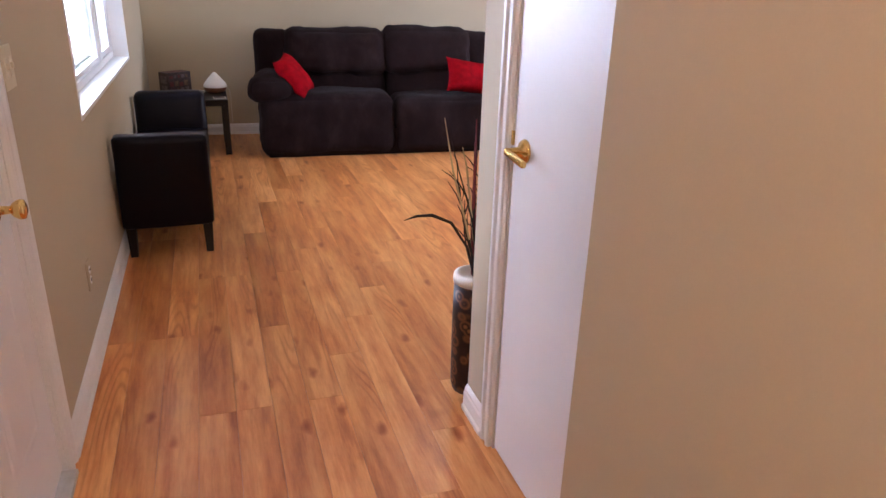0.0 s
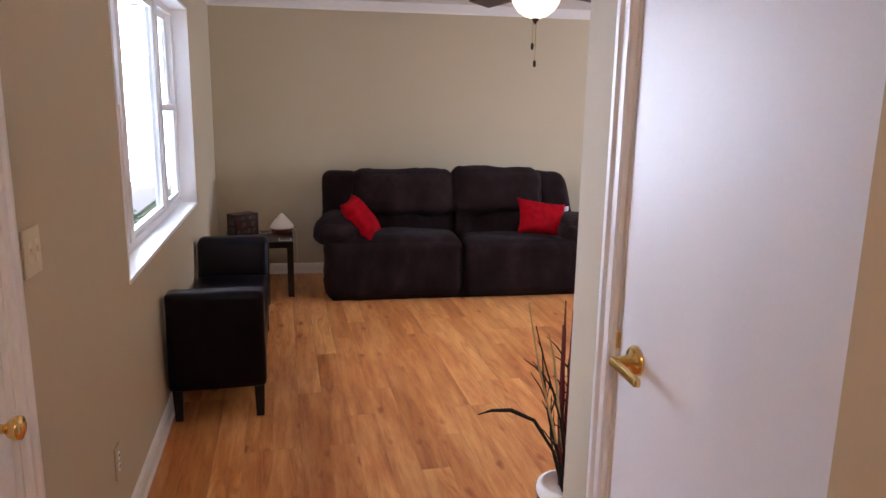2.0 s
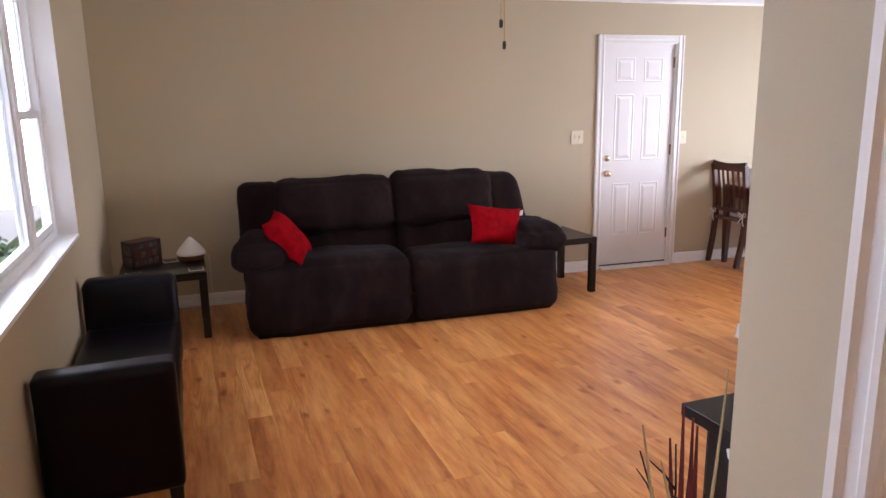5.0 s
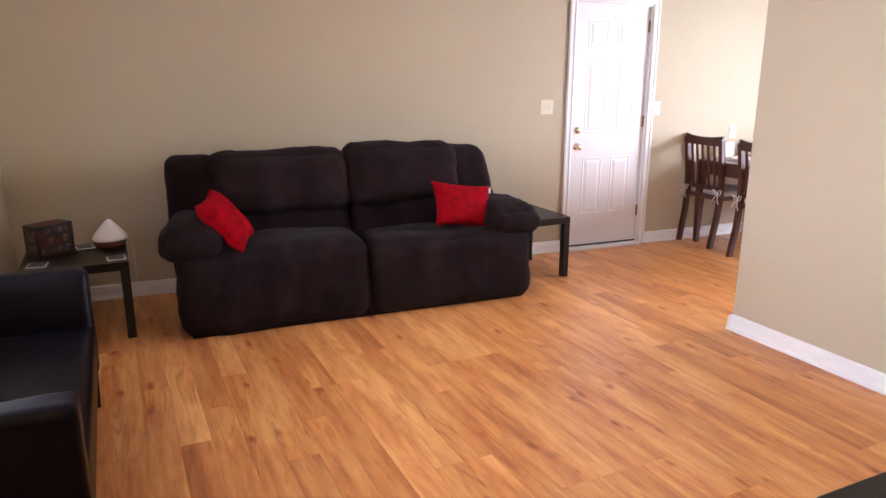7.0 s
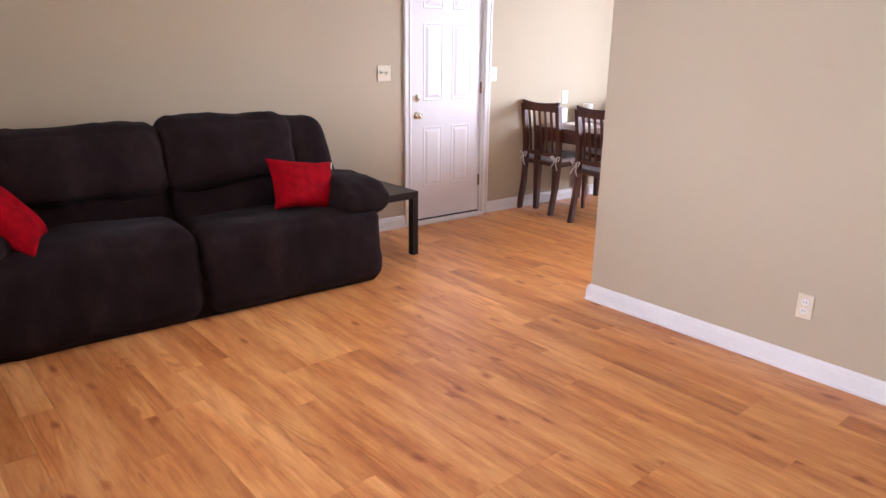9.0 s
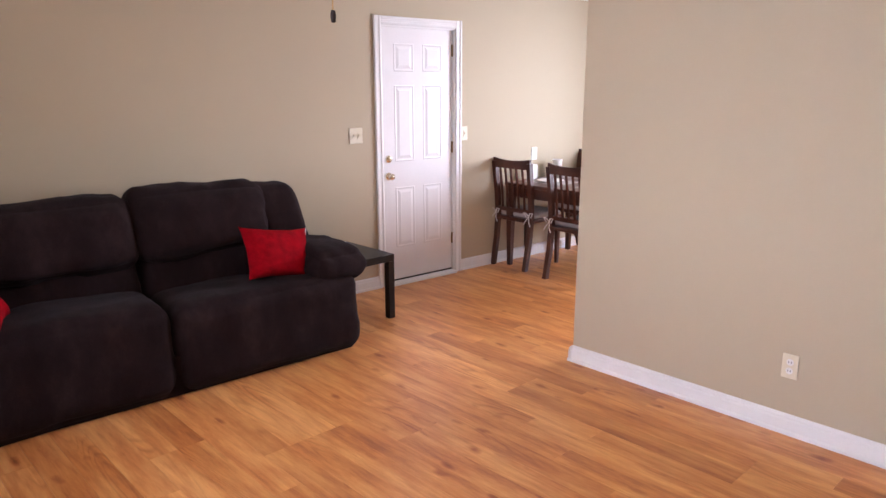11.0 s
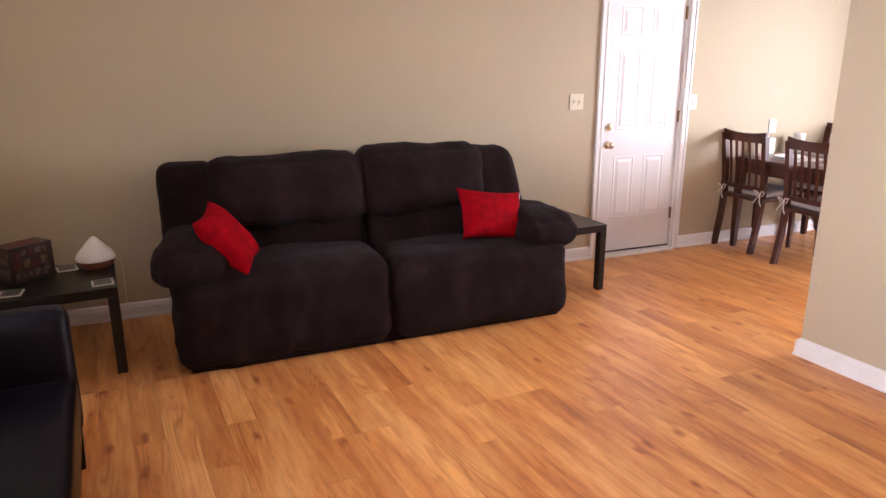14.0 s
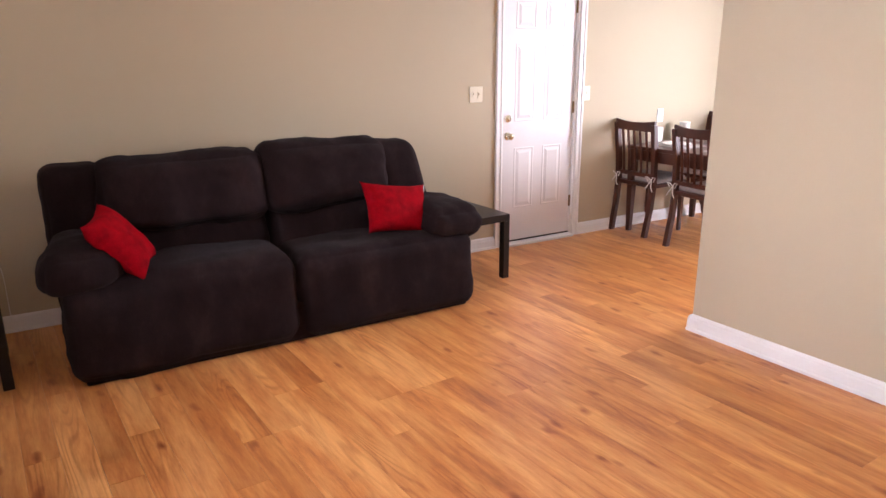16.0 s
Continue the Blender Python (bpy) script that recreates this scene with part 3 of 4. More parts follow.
def seat_shape(q):
    # the front hangs slightly under, and the seat dips to the back
    q.y += 0.03 * max(0, q.z - 0.30)
    q.x += 0.05 * (q.x - 1.12) * max(0, 0.30 - q.z)
    q.y -= 0.06 * max(0, 0.25 - q.z)
    if q.z > 0.3:
        q.z -= 0.06 * max(0, q.y - 0.15)
    return q


part("seat", cushion(-0.005, 1.118, -0.005, 0.62, 0.012, 0.497, 0.09, 24, (0.0, 0.025, 0.045), 0.013, 1.0, seat_shape), M_PLUSH, sofa, smooth=True)
part("seat", cushion(1.122, 2.245, -0.005, 0.62, 0.012, 0.478, 0.08, 24, (0.0, 0.025, 0.022), 0.013, 5.0, seat_shape), M_PLUSH, sofa, smooth=True)
part("lumbar", cushion(0.24, 1.115, 0.42, 0.66, 0.36, 0.74, 0.09, 16, (0, 0.03, 0.0), 0.012, 2.0, lean(0.25, 0, 0.4)), M_PLUSH, sofa, smooth=True)
part("lumbar", cushion(1.12, 1.98, 0.42, 0.66, 0.36, 0.74, 0.09, 16, (0, 0.03, 0.0), 0.012, 7.0, lean(0.25, 0, 0.4)), M_PLUSH, sofa, smooth=True)
part("backrest", cushion(0.225, 1.125, 0.38, 0.64, 0.625, 1.006, 0.10, 24, (0, 0.045, 0.006), 0.019, 3.0, lean(0.30, 0, 0.62)), M_PLUSH, sofa, smooth=True)


def back_right(q):
    q.y += (q.z - 0.62) * 0.30
    # the lower rim of this pillow climbs to one side
    if q.z < 0.8:
        q.z += 0.10 * max(0.0, q.x - 1.55) * (0.8 - q.z) / 0.2
    q.z += 0.02 * (1.5 - abs(q.x - 1.45)) - 0.02
    return q


part("backrest", cushion(1.088, 1.91, 0.38, 0.64, 0.625, 1.018, 0.10, 24, (0, 0.045, 0.008), 0.019, 9.0, back_right), M_PLUSH, sofa, smooth=True)


def wing_l(q):
    q.y += (q.z - 0.4) * 0.16
    return q


def wing_r(q):
    q.y += (q.z - 0.4) * 0.16
    q.x -= max(0, q.z - 0.45) * 0.245
    return q


part("back_wing", cushion(-0.02, 0.29, 0.46, 0.68, 0.20, 0.99, 0.075, 18, (0, 0.02, 0.0), 0.010, 4.0, wing_l), M_PLUSH, sofa, smooth=True)
part("back_wing", cushion(1.93, 2.265, 0.46, 0.68, 0.20, 0.99, 0.075, 18, (0, 0.02, 0.0), 0.010, 6.0, wing_r), M_PLUSH, sofa, smooth=True)


def arm_shape(k):
    def f(q):
        q.z += 0.02 - 0.10 * max(0, 0.20 - q.y)
        q.x += k * (q.y - 0.2) * 0.15
        return q
    return f


part("armrest", cushion(-0.075, 0.30, 0.03, 0.56, 0.435, 0.645, 0.10, 20, (0.01, 0.02, 0.018), 0.017, 11.0, arm_shape(1)), M_PLUSH, sofa, smooth=True)
part("armrest", cushion(1.94, 2.325, 0.02, 0.56, 0.42, 0.615, 0.10, 20, (0.01, 0.02, 0.018), 0.017, 12.0, arm_shape(-1)), M_PLUSH, sofa, smooth=True)

# ---- red pillows ----


def pillow(m, width, height, label, seed):
    bm = bmesh.new()
    n = 22
    for side in (1, -1):
        bmv = {}
        for i in range(n + 1):
            for j in range(n + 1):
                u, v = 2 * i / n - 1, 2 * j / n - 1
                x = u * (1 - 0.12 * (1 - v * v)) * width / 2
                z = v * (1 - 0.13 * (1 - u * u)) * height / 2
                t = 0.075 * max(0, (1 - u ** 4) * (1 - v ** 4)) ** 0.6
                t += 0.006 * noise.noise(Vector((x * 12 + seed, z * 12, side))) * min(1, t * 30)
                bmv[i, j] = bm.verts.new((x, side * t, z))
        for i in range(n):
            for j in range(n):
                bm.faces.new((bmv[i, j], bmv[i + 1, j], bmv[i + 1, j + 1], bmv[i, j + 1]))
    bmesh.ops.remove_doubles(bm, verts=bm.verts[:], dist=0.0005)
    ob = part("throw_pillow", bm, M_REDPLUSH, None, smooth=True)
    ob.matrix_world = m
    return tagged(ob, label, "pillow", "red pillows on the sofa")


pillow(pose(2.262, 6.12, 0.625, -30, 9, 2), 0.465, 0.325, "bright red velvet throw pillow leaning on the sofa arm and back", 1.0)
ax = Vector((0.62, -0.12, -0.77)).normalized()
nrm = Vector((0.72, -0.42, 0.66))
nrm = (nrm - ax * nrm.dot(ax)).normalized()
third = ax.cross(nrm)
pm = Matrix((ax, -nrm, -third)).transposed().to_4x4()
pm.translation = (0.715, 6.16, 0.652)
pillow(pm, 0.385, 0.31, "bright red velvet throw pillow tilted over the sofa armrest", 4.0)

# cup behind the pillow
tin = part("cup", lathe([(0.001, 0), (0.035, 0), (0.038, 0.09), (0.036, 0.095), (0.033, 0.09), (0.030, 0.01), (0.001, 0.008)], 20), M_PAPER, None, smooth=True)
tin.matrix_world = pose(2.565, 6.36, 0.597)
tagged(tin, "small pale cup on the sofa armrest", "cup")

# ---- side tables ----


def side_table(m, w, label):
    ob = thing("side_table", m, label, "side table", "black side tables")
    part("tabletop", boxes((0, w, 0, 0.55, 0.41, 0.46), bevel=0.003), M_BLACKWOOD, ob)
    for x in (0, w - 0.05):
        for y in (0, 0.50):
            part("leg", boxes((x + 0.0005, x + 0.0495, y + 0.0005, y + 0.0495, 0, 0.41), bevel=0.002), M_BLACKWOOD, ob)
    return ob


side_table(pose(-0.379, 6.19, 0), 0.55, "square black lacquered side table in the corner")
side_table(pose(2.70, 6.148, 0), 0.47, "square black lacquered side table between sofa and door")
TT = 0.461

diff = thing("aroma_diffuser", pose(0.085, 6.62, TT), "white cone-shaped aroma diffuser with a wooden base", "diffuser")
DS = 1.22
part("wood_base", lathe([(r * DS, z * DS) for r, z in ((0.001, 0), (0.058, 0), (0.070, 0.012), (0.079, 0.032), (0.079, 0.036), (0.001, 0.036))], 28), M_WARMWOOD, diff, "reddish wooden base", smooth=True)
part("cone_cover", lathe([(r * DS, z * DS) for r, z in ((0.001, 0.036), (0.080, 0.036), (0.082, 0.044), (0.074, 0.062), (0.051, 0.090), (0.028, 0.116), (0.012, 0.134), (0.001, 0.139))], 28), M_CERAMIC, diff, "matt white cone", smooth=True)
part("power_cord", tube([(0.07, 0.03, 0.008), (0.10, 0.06, 0.022), (0.12, 0.09, 0.005), (0.125, 0.105, -0.06), (0.125, 0.11, -0.30)], 0.0018), M_CORD, diff)

gb = thing("game_box", pose(-0.235, 6.56, TT, 0, 0, 36), "dark printed carton box with a red top on the side table", "box")
part("carton", boxes((-0.11, 0.11, -0.065, 0.065, 0, 0.185), bevel=0.003), M_CARD, gb)
rnd = random.Random(3)
for row, (z0, h) in enumerate(((0.018, 0.042), (0.070, 0.050), (0.132, 0.034))):
    x = -0.096
    while x < 0.085:
        w = rnd.uniform(0.018, 0.038)
        mt = (M_CARDLIGHT, M_CARDLIGHT, M_CARDRED, M_CARDTAN)[rnd.randrange(4)]
        part("print_patch", boxes((x, min(x + w, 0.1), -0.0662, -0.064, z0 + rnd.uniform(0, 0.008), z0 + h * rnd.uniform(0.6, 1.0))), mt, gb)
        x += w + rnd.uniform(0.006, 0.016)
part("lid_print", boxes((-0.085, 0.07, -0.05, 0.05, 0.184, 0.1862)), M_CARDRED, gb)
for z0, z1 in ((0.025, 0.075), (0.095, 0.155)):
    part("side_print", boxes((-0.1112, -0.109, -0.045, 0.035, z0, z1)), M_CARDLIGHT, gb)


def coaster(m, label):
    ob = thing("coaster", m, label, "coaster", "coasters on the side table")
    part("pale_border", boxes((-0.05, 0.05, -0.05, 0.05, 0, 0.005), bevel=0.001), M_PAPER, ob)
    part("photo_print", boxes((-0.041, 0.041, -0.041, 0.041, 0.0045, 0.006)), M_GREYPRINT, ob)


coaster(pose(0.108, 6.29, TT, 0, 0, 4), "square photo coaster with a pale border")
coaster(pose(-0.29, 6.30, TT, 0, 0, -6), "square photo coaster with a pale border")
coaster(pose(-0.06, 6.64, TT, 0, 0, 10), "square photo coaster with a pale border")
rem = thing("remote_control", pose(3.05, 6.57, TT, 0, 0, 60), "small grey remote control on the side table", "remote")
part("remote_body", boxes((-0.08, 0.08, -0.024, 0.024, 0, 0.02), bevel=0.006), M_PAPER, rem)
part("keypad", boxes((-0.06, 0.05, -0.016, 0.016, 0.0195, 0.0215), bevel=0.001), M_GREYPRINT, rem)

# ---- leather bench ----
bench = thing("leather_bench", pose(-0.463, 3.935, 0), "black leather bench with two raised rolled arms under the window", "bench")
BW, BL = 0.462, 1.46
part("seat", cushion(0.0, BW, 0.09, BL - 0.09, 0.27, 0.42, 0.03, 14, (0, 0, 0.018), 0.003, 2.0), M_LEATHER, bench, smooth=True)


def arm_panel(sign):
    def f(q):
        # the arms curl outwards at the top
        q.y -= sign * 0.03 * max(0, (q.z - 0.45) / 0.2)
        return q
    return f


part("armrest", cushion(0.0, BW, 0.0, 0.115, 0.165, 0.657, 0.024, 14, (0, 0.006, 0.004), 0.003, 5.0), M_LEATHER, bench, smooth=True)
part("armrest", cushion(0.0, BW, BL - 0.135, BL, 0.165, 0.668, 0.045, 14, (0, 0.012, 0.004), 0.003, 8.0, arm_panel(-1)), M_LEATHER, bench, smooth=True)
part("apron", boxes((0.012, BW - 0.012, 0.10, BL - 0.12, 0.165, 0.28), bevel=0.008), M_LEATHER, bench)
for x in (0.012, BW - 0.062):
    for y in (0.02, BL - 0.08):
        b = boxes((x, x + 0.05, y, y + 0.05, 0, 0.17), bevel=0.003)
        for v in b.verts:
            if v.co.z < 0.05:
                v.co.x += (x + 0.025 - v.co.x) * 0.25
                v.co.y += (y + 0.025 - v.co.y) * 0.25
        part("leg", b, M_BLACKWOOD, bench)

# ---- console and vase ----
con = thing("console_table", pose(1.12, 2.222, 0), "black console cabinet with an overhanging top beside the vase", "console")
part("top", boxes((0, 1.15, -0.01, 0.40, 0.832, 0.861), bevel=0.0015), M_BLACKWOOD, con)
part("body", boxes((0.05, 1.10, 0, 0.365, 0.06, 0.832), bevel=0.003), M_BLACKWOOD, con)
part("plinth", boxes((0.07, 1.08, 0.01, 0.34, 0, 0.06)), M_BLACKWOOD, con)
for x in (0.065, 0.58):
    d = part("door", boxes((x, x + 0.50, 0.365, 0.385, 0.09, 0.81), bevel=0.003), M_BLACKWOOD, con)
    part("handle", boxes((x + 0.23, x + 0.27, 0.385, 0.40, 0.70, 0.715), bevel=0.003), M_BRONZE, d)
part("white_letter", tube([(0.046, y, z - 0.036) for y, z in ((0.293, 0.824), (0.288, 0.808), (0.276, 0.797), (0.262, 0.803), (0.240, 0.826), (0.243, 0.808), (0.236, 0.796), (0.220, 0.802))], 0.0055), M_CORD, con, "white painted squiggle on the side")

vase = thing("floor_vase", pose(0.893, 2.295, 0), "tall brown patterned floor vase with dried branches", "vase")
part("vase_body", lathe([(0.001, 0), (0.075, 0), (0.082, 0.03), (0.084, 0.25), (0.082, 0.44), (0.001, 0.44)], 28), M_VASE, vase, smooth=True)
part("rim", lathe([(0.060, 0.44), (0.083, 0.44), (0.086, 0.452), (0.083, 0.470), (0.068, 0.474), (0.060, 0.46)], 28), M_CERAMIC, vase, "white glazed rim", smooth=True)
rnd = random.Random(5)
for k in range(11):
    a = rnd.uniform(0, 6.28)
    reach = rnd.uniform(0.02, 0.075)
    top = rnd.uniform(0.75, 1.0)
    pts = []
    for s in range(7):
        f = s / 6
        pts.append((0.02 * math.cos(a) + reach * f * f * math.cos(a) - 0.03 * f + 0.012 * math.sin(5 * f + k), 0.02 * math.sin(a) + reach * f * f * abs(math.sin(a)) + 0.012 * math.cos(6 * f + k), 0.40 + (top - 0.40) * f))
    b = tube(pts, [0.005 - 0.0035 * s / 6 for s in range(7)], 5)
    for s in (3, 4, 5):
        p = Vector(pts[s])
        q = p + Vector((rnd.uniform(-0.06, 0.03), rnd.uniform(-0.01, 0.06), rnd.uniform(0.03, 0.09)))
        add_tube(b, [p, (p + q) / 2 + Vector((0.006, 0.004, 0)), q], [0.003, 0.002, 0.001], 4)
    part("twig", b, M_TWIG, vase, "dark dried twig")
b = tube([(0, 0, 0.44), (-0.03, 0.03, 0.56), (-0.08, 0.07, 0.645), (-0.14, 0.11, 0.665), (-0.19, 0.14, 0.655), (-0.23, 0.16, 0.635)], [0.005, 0.005, 0.006, 0.007, 0.005, 0.001], 6)
part("bent_leaf", b, M_TWIG, vase, "drooping dark dried leaf")
for k in range(5):
    x, y = rnd.uniform(-0.02, 0.03), rnd.uniform(0.01, 0.06)
    part("reed", tube([(x * 0.5, y * 0.5, 0.42), (x, y, 0.7), (x * 1.3 + 0.005, y * 1.5, 0.90 + 0.03 * k)], [0.009, 0.008, 0.002], 5), M_REED, vase, "burgundy dried reed")
for k, (x, y, z) in enumerate([(0.105, 0.062, 1.06), (-0.15, -0.03, 1.04), (-0.065, 0.026, 0.93)]):
    part("straw_stem", tube([(0.01, 0.02, 0.43), (x * 0.35, y * 0.4, 0.66), (x * 0.75, y * 0.8, 0.86), (x, y, z)], [0.004, 0.004, 0.0035, 0.0015], 5), M_STRAW, vase, "pale curved straw stem")

# ---- ceiling fan ----
fan = thing("ceiling_fan", pose(1.497, 4.385, 0.035), "dark bronze ceiling fan with a lit amber glass bowl", "ceiling fan")
part("canopy", lathe([(0.001, ZC - 0.035), (0.075, ZC - 0.035), (0.072, ZC - 0.055), (0.045, ZC - 0.085), (0.018, ZC - 0.095), (0.018, 2.33), (0.001, 2.33)], 24), M_BRONZE, fan, smooth=True)
part("motor", lathe([(0.001, 2.335), (0.06, 2.335), (0.115, 2.315), (0.125, 2.28), (0.120, 2.235), (0.08, 2.205), (0.075, 2.15), (0.001, 2.15)], 28), M_BRONZE, fan, smooth=True)
bowl = part("glass_bowl", lathe([(0.138, 2.135), (0.136, 2.11), (0.124, 2.075), (0.098, 2.040), (0.062, 2.015), (0.030, 2.004), (0.001, 2.002)], 32), M_BOWL, fan, "glowing amber frosted glass", smooth=True)
bowl.visible_shadow = False
part("light_ring", lathe([(0.08, 2.15), (0.145, 2.145), (0.145, 2.13), (0.08, 2.135)], 32), M_BRONZE, fan, smooth=True)
part("finial", lathe([(0.001, 2.003), (0.022, 2.003), (0.020, 1.995), (0.010, 1.985), (0.004, 1.975), (0.001, 1.972)], 16), M_BRONZE, fan, smooth=True)
for k in range(5):
    t = pose(0, 0, 0, 0, 0, 72 * k + 32)
    b = boxes((0.20, 0.64, -0.062, 0.062, 2.147, 2.155), bevel=0.003)
    for v in b.verts:
        v.co.y *= 0.85 + 0.35 * (v.co.x - 0.2) / 0.44
        v.co.z += v.co.y * 0.20
    bmesh.ops.transform(b, matrix=t, verts=b.verts[:])
    blade = part("blade", b, M_FANBLADE, fan, "dark walnut blade")
    b = boxes((0.10, 0.26, -0.018, 0.018, 2.158, 2.167), bevel=0.003)
    bmesh.ops.transform(b, matrix=t, verts=b.verts[:])
    part("blade_iron", b, M_BRONZE, blade)
for x, y, zl in ((-0.012, 0.0, 1.835), (0.010, 0.012, 1.742)):
    c = part("pull_chain", tube([(x, y, 2.10), (x, y, zl + 0.03)], 0.0018, 5), M_BRASS, fan, "thin pull chain")
    part("chain_fob", lathe([(0.001, zl), (0.007, zl + 0.002), (0.009, zl + 0.02), (0.007, zl + 0.036), (0.001, zl + 0.038)], 12), M_TWIG, c, "dark wooden fob", smooth=True).location = (x, y, 0)

# ---- dining set ----
tab = thing("dining_table", pose(4.828, 5.15, 0), "dark cherry dining table pushed against the wall", "table")
part("tabletop", boxes((0, 0.95, 0, 1.46, 0.722, 0.752), bevel=0.005), M_CHERRY, tab)
part("apron", boxes((0.075, 0.875, 0.03, 0.055, 0.63, 0.7215), (0.075, 0.875, 1.405, 1.43, 0.63, 0.7215), (0.025, 0.050, 0.081, 1.379, 0.63, 0.7215), (0.90, 0.925, 0.081, 1.379, 0.63, 0.7215)), M_CHERRY, tab)
for x in (0.004, 0.876):
    for y in (0.01, 1.38):
        b = boxes((x, x + 0.07, y, y + 0.07, 0, 0.7215), bevel=0.004)
        for v in b.verts:
            k = 0.55 if v.co.z < 0.1 else 1.0
            v.co.x = x + 0.035 + (v.co.x - x - 0.035) * k
            v.co.y = y + 0.035 + (v.co.y - y - 0.035) * k
        part("leg", b, M_CHERRY, tab)


def dining_chair(m):
    """Faces +x; back posts at -x."""
    ob = thing("dining_chair", m, "dark cherry slat-back dining chair with a tied grey seat pad", "chair", "chairs round the dining table")
    for s in (-1, 1):
        y = s * 0.185
        b = bmesh.new()
        sec = [(-0.258, 0), (-0.212, 0.25), (-0.195, 0.45), (-0.205, 0.65), (-0.245, 0.94)]
        rings = []
        for x, z in sec:
            w = 0.019
            rings.append([b.verts.new((x + dx * w * 1.1, y * (1 + 0.06 * z) + dy * w, z)) for dx, dy in ((-1, -1), (1, -1), (1, 1), (-1, 1))])
        for r0, r1 in zip(rings, rings[1:]):
            for k in range(4):
                b.faces.new((r0[k], r0[(k + 1) % 4], r1[(k + 1) % 4], r1[k]))
        b.faces.new(rings[0])
        b.faces.new(rings[-1])
        part("back_post", b, M_CHERRY, ob)
        b = boxes((0.17, 0.21, y - 0.02, y + 0.02, 0, 0.42), bevel=0.003)
        for v in b.verts:
            if v.co.z < 0.1:
                v.co.x = 0.19 + (v.co.x - 0.19) * 0.7
                v.co.y = y + (v.co.y - y) * 0.7
        part("front_leg", b, M_CHERRY, ob)

    def rail(name, z0, z1, x, curve=0.025, rise=0.0):
        b = bmesh.new()
        n = 8
        rr = []
        for i in range(n + 1):
            f = i / n * 2 - 1
            yy = f * 0.205
            xx = x - curve * (1 - f * f)
            up = rise * f * f
            rr.append([b.verts.new((xx + dx, yy, z)) for dx, z in ((-0.011, z0), (0.011, z0), (0.008, z1 + up), (-0.014, z1 + up))])
        for r0, r1 in zip(rr, rr[1:]):
            for k in range(4):
                b.faces.new((r0[k], r0[(k + 1) % 4], r1[(k + 1) % 4], r1[k]))
        b.faces.new(rr[0])
        b.faces.new(rr[-1])
        return part(name, b, M_CHERRY, ob)

    rail("top_rail", 0.885, 0.955, -0.240, 0.02, 0.018)
    rail("lower_rail", 0.50, 0.535, -0.196, 0.012)
    for k in range(5):
        y = -0.125 + 0.0625 * k
        cv = 0.02 * (1 - (y / 0.205) ** 2)
        part("slat", tube([(-0.198 - cv * 0.6, y, 0.52), (-0.210 - cv, y, 0.70), (-0.242 - cv, y, 0.895)], 0.012, 6), M_CHERRY, ob)
    part("seat", boxes((-0.215, 0.22, -0.215, 0.215, 0.415, 0.45), bevel=0.01), M_CHERRY, ob)
    pad = part("seat_pad", cushion(-0.17, 0.215, -0.20, 0.20, 0.45, 0.492, 0.02, 10, (0, 0, 0.012), 0.003, 3.0), M_SEATPAD, ob, "grey patterned tie-on seat pad", smooth=True)
    for s in (-1, 1):
        b = bmesh.new()
        o = Vector((-0.225, s * 0.19, 0.485))
        for dy, dz, bow in ((0.045, -0.075, 0), (-0.03, -0.09, 0), (0.05, 0.03, 1), (-0.05, 0.03, 1)):
            e = o + Vector((-0.015, dy, dz))
            mid = (o + e) / 2 + Vector((-0.012, 0, 0.015 if bow else -0.005))
            add_tube(b, [o, mid, e] + ([o + Vector((-0.006, dy * 0.5, -0.01))] if bow else []), 0.0045, 5)
        part("tie", b, M_CORD, pad, "pale fabric tie")
    return ob


c1 = dining_chair(pose(5.035, 6.50, 0))
copy_thing(c1, pose(4.97, 5.845, 0, 0, 0, -3))
copy_thing(c1, pose(5.72, 6.43, 0, 0, 0, 180))
copy_thing(c1, pose(5.72, 5.78, 0, 0, 0, 180))
for x, y in ((5.12, 6.33), (5.12, 5.78), (5.60, 6.30)):
    pl = thing("place_mat", pose(x, y, 0.7525), "pale grey woven place mat on the dining table", "place mat", "place mats")
    part("mat", boxes((-0.15, 0.15, -0.2, 0.2, 0, 0.004), bevel=0.001), M_SEATPAD, pl)
    part("plate", lathe([(0.001, 0.0045), (0.07, 0.0045), (0.115, 0.016), (0.118, 0.019), (0.112, 0.018), (0.07, 0.009), (0.001, 0.009)], 28), M_CERAMIC, pl, "white plate", smooth=True)
can = part("candle_jar", lathe([(0.001, 0), (0.043, 0), (0.045, 0.01), (0.045, 0.135), (0.050, 0.15), (0.048, 0.155), (0.040, 0.145), (0.001, 0.14)], 24), M_CERAMIC, None, smooth=True)
can.matrix_world = pose(5.50, 6.55, 0.7525)
tagged(can, "white ceramic canister on the dining table", "canister")
nap = part("napkin_holder", boxes((-0.06, 0.06, -0.02, 0.02, 0, 0.13), bevel=0.006), M_PAPER, None)
nap.matrix_world = pose(5.16, 6.575, 0.7525)
tagged(nap, "small upright white napkin block on the table", "napkins")

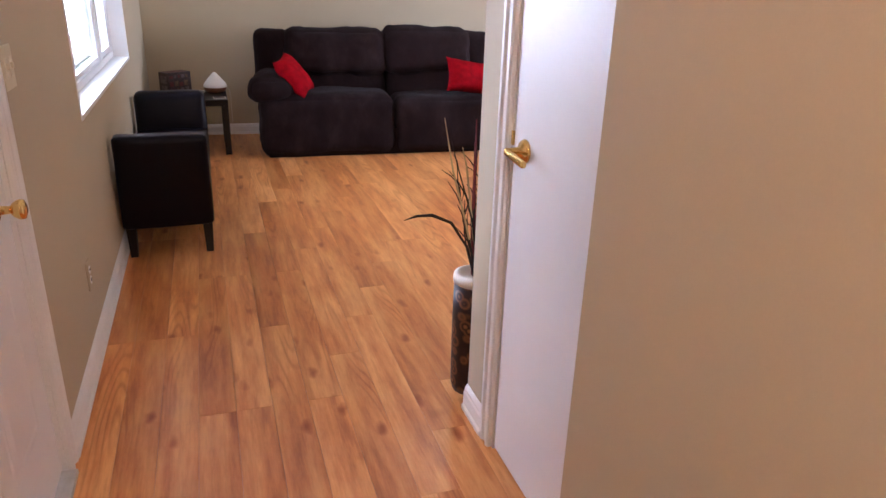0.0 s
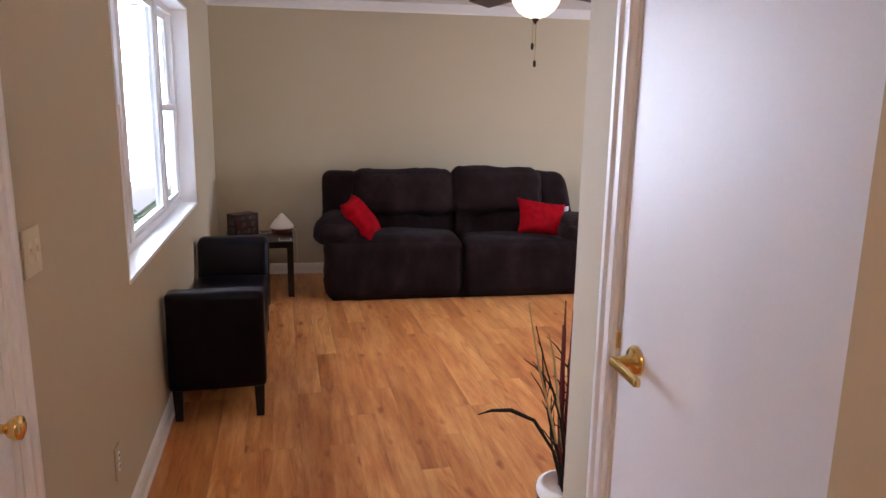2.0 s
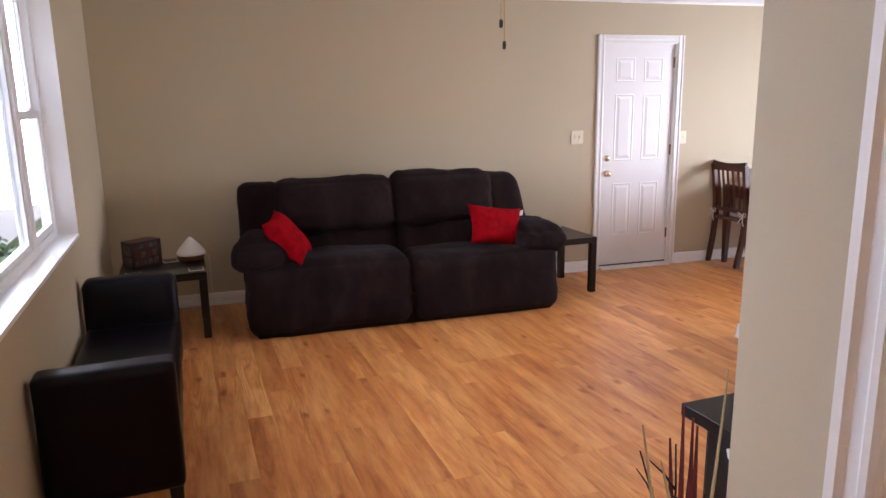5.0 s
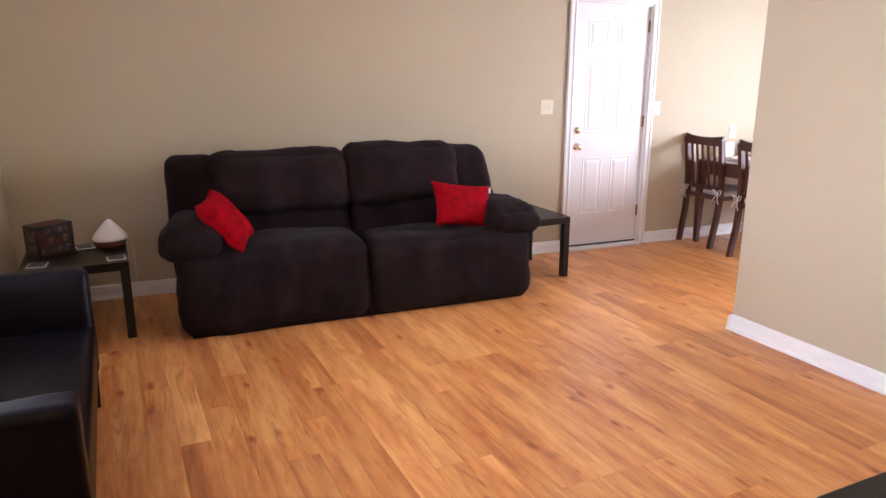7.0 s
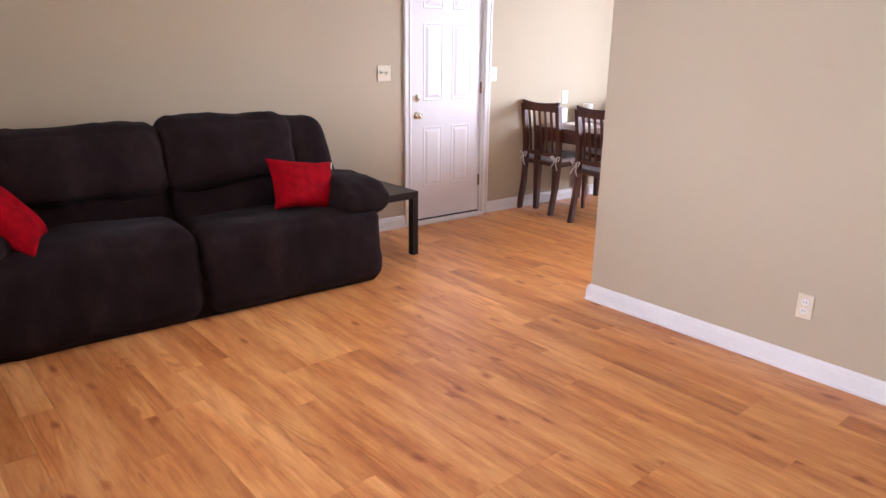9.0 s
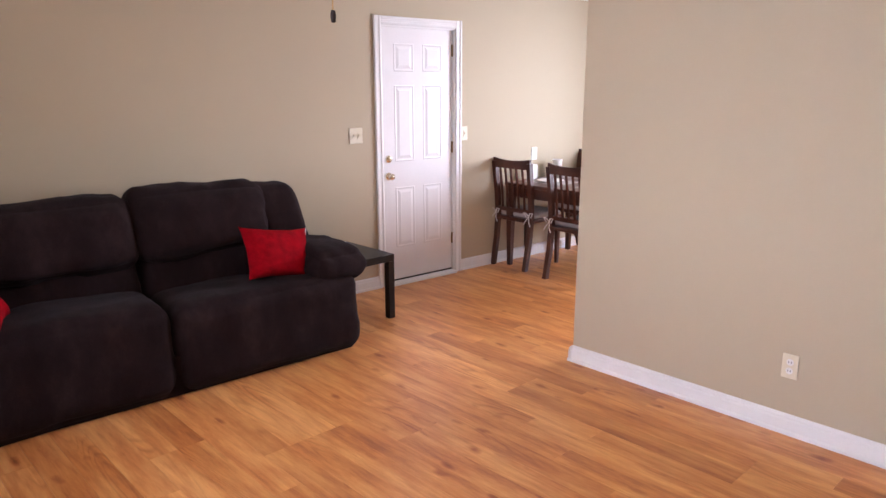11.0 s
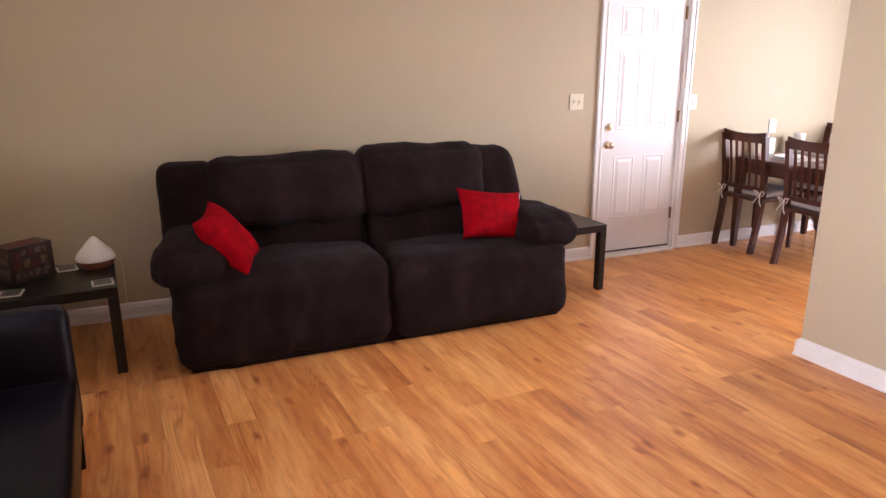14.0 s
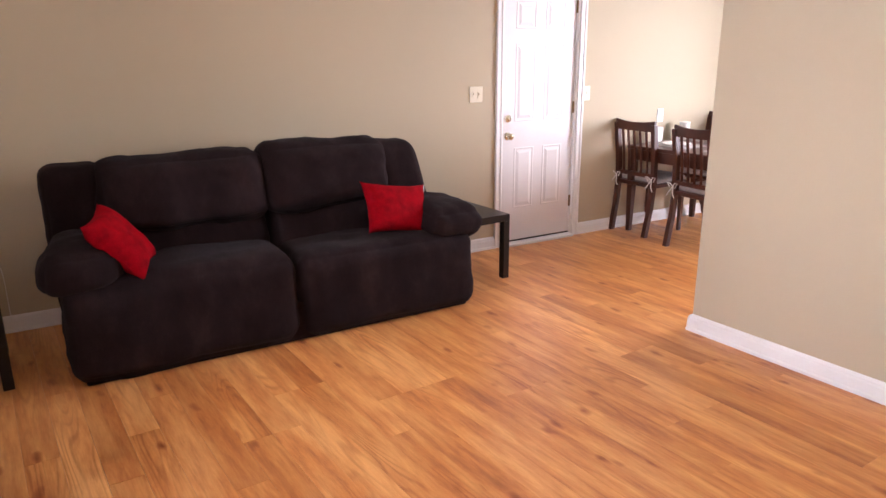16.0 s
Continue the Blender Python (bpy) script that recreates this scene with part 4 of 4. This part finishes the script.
# ---- outdoors ----
gr = boxes((-200, 200, -200, 200, -0.75, -0.55))
tagged(part("ground", gr, M_GRASS), "green lawn outside the window", "ground", kind="structure")
# pale slab added over the lawn so the ground outside looks overexposed
dw = boxes((-13.0, -2.6, -20, 30, -0.56, -0.53))
tagged(part("driveway", dw, M_PALE_SLAB), "added pale slab that brightens the ground outside the window", "driveway", kind="structure")
hs = thing("neighbour_house", pose(-6.0, 19.0, -0.55, 0, 0, -90), "pale sided house with a grey roof beyond the pale slab", "house")
part("wall", boxes((-4, 0, -7, 7, 0, 3.0)), M_SIDING, hs)
rb = bmesh.new()
for y in (-7.4, 7.4):
    for x, z in ((-4.5, 2.95), (0.5, 2.95), (-2, 4.6)):
        rb.verts.new((x, y, z))
rb.verts.ensure_lookup_table()
for f in ((0, 1, 2), (3, 5, 4), (0, 3, 4, 1), (1, 4, 5, 2), (2, 5, 3, 0)):
    rb.faces.new([rb.verts[k] for k in f])
part("roof", rb, M_ROOF, hs)
for y in (-4, 0, 4):
    w = part("window", boxes((0.0, 0.04, y - 0.6, y + 0.6, 0.95, 2.2), bevel=0.01), M_VINYL, hs)
    part("pane", boxes((0.03, 0.045, y - 0.5, y + 0.5, 1.05, 2.1)), M_ROOF, w)


def glow_material():
    m, nt, p = tree("glowing_white_backdrop")
    p.inputs["Base Color"].default_value = (0.8, 0.8, 0.8, 1)
    p.inputs["Emission Color"].default_value = (0.95, 0.97, 1.0, 1)
    p.inputs["Emission Strength"].default_value = 3.0
    return m


# glowing cards added to blow out the window view; they also light the room
bd = boxes((-80, 30, 90, 90.5, -0.5, 60), (-80.5, -80, -60, 90, -0.5, 60))
tagged(part("backdrop", bd, glow_material()), "added glowing white card in place of the overexposed sky", "backdrop", kind="structure")


def shrub(m, r, n, seed):
    ob = thing("shrub", m, "green leafy shrub below the window", "shrub", "shrubs")
    part("trunk", tube([(0, 0, 0), (0.02, 0, r * 0.6), (0, 0.03, r)], [0.03, 0.025, 0.01]), M_TWIG, ob)
    rr = random.Random(seed)
    b = bmesh.new()
    for _ in range(n):
        d = Vector((rr.gauss(0, 1), rr.gauss(0, 1), rr.gauss(0, 1))).normalized()
        c = Vector((0, 0, r * 0.95)) + Vector((d.x * r, d.y * r, d.z * r * 0.85)) * rr.uniform(0.55, 1.05)
        u = Vector((rr.gauss(0, 1), rr.gauss(0, 1), rr.gauss(0, 1))).normalized()
        w = u.cross(d).normalized()
        s = rr.uniform(0.03, 0.06)
        vs = [b.verts.new(c + k) for k in (u * s, w * s * 0.5, -u * s, -w * s * 0.5)]
        b.faces.new(vs)
    part("crown", b, M_LEAF, ob)


shrub(pose(-1.50, 8.3, -0.55), 0.55, 900, 1)
shrub(pose(-2.4, 9.2, -0.55), 0.6, 900, 2)

# ---- floor planks ----
PW, PL = 0.127, 1.22
rnd = random.Random(11)
plank_mesh = {}


def plank_data(length, width):
    key = (round(length, 2), round(width, 3))
    if key not in plank_mesh:
        bm = bmesh.new()
        vs = add_box(bm, 0.0002, key[1] - 0.0002, 0.0002, key[0] - 0.0002, -0.011, 0)
        for v in vs:
            if v.co.z > -0.001:
                v.co.x += 0.0003 if v.co.x < key[1] / 2 else -0.0003
                v.co.y += 0.0003 if v.co.y < key[0] / 2 else -0.0003
        plank_mesh[key] = bm_mesh("plank", bm, M_PLANK)
    return plank_mesh[key]


x = WX
while x < 6.6:
    w = min(PW, 6.6 - x)
    y = -1.0 - rnd.choice([0.0, 0.3, 0.6, 0.9])
    y0 = -1.0 if x < 0.56 else 1.0 if x < 0.95 else 2.0 if x < 3.4 else 3.0
    end = round(north_y(x) + 0.03, 2)
    while y < end:
        a, b = max(y, y0), min(y + PL, end)
        if b - a > 0.05:
            b = a + round(b - a, 2)
            ob = new("plank", plank_data(b - a, w))
            ob.parent = floor
            ob.location = (x, a, 0)
            y = b
        else:
            y += PL
    x += PW
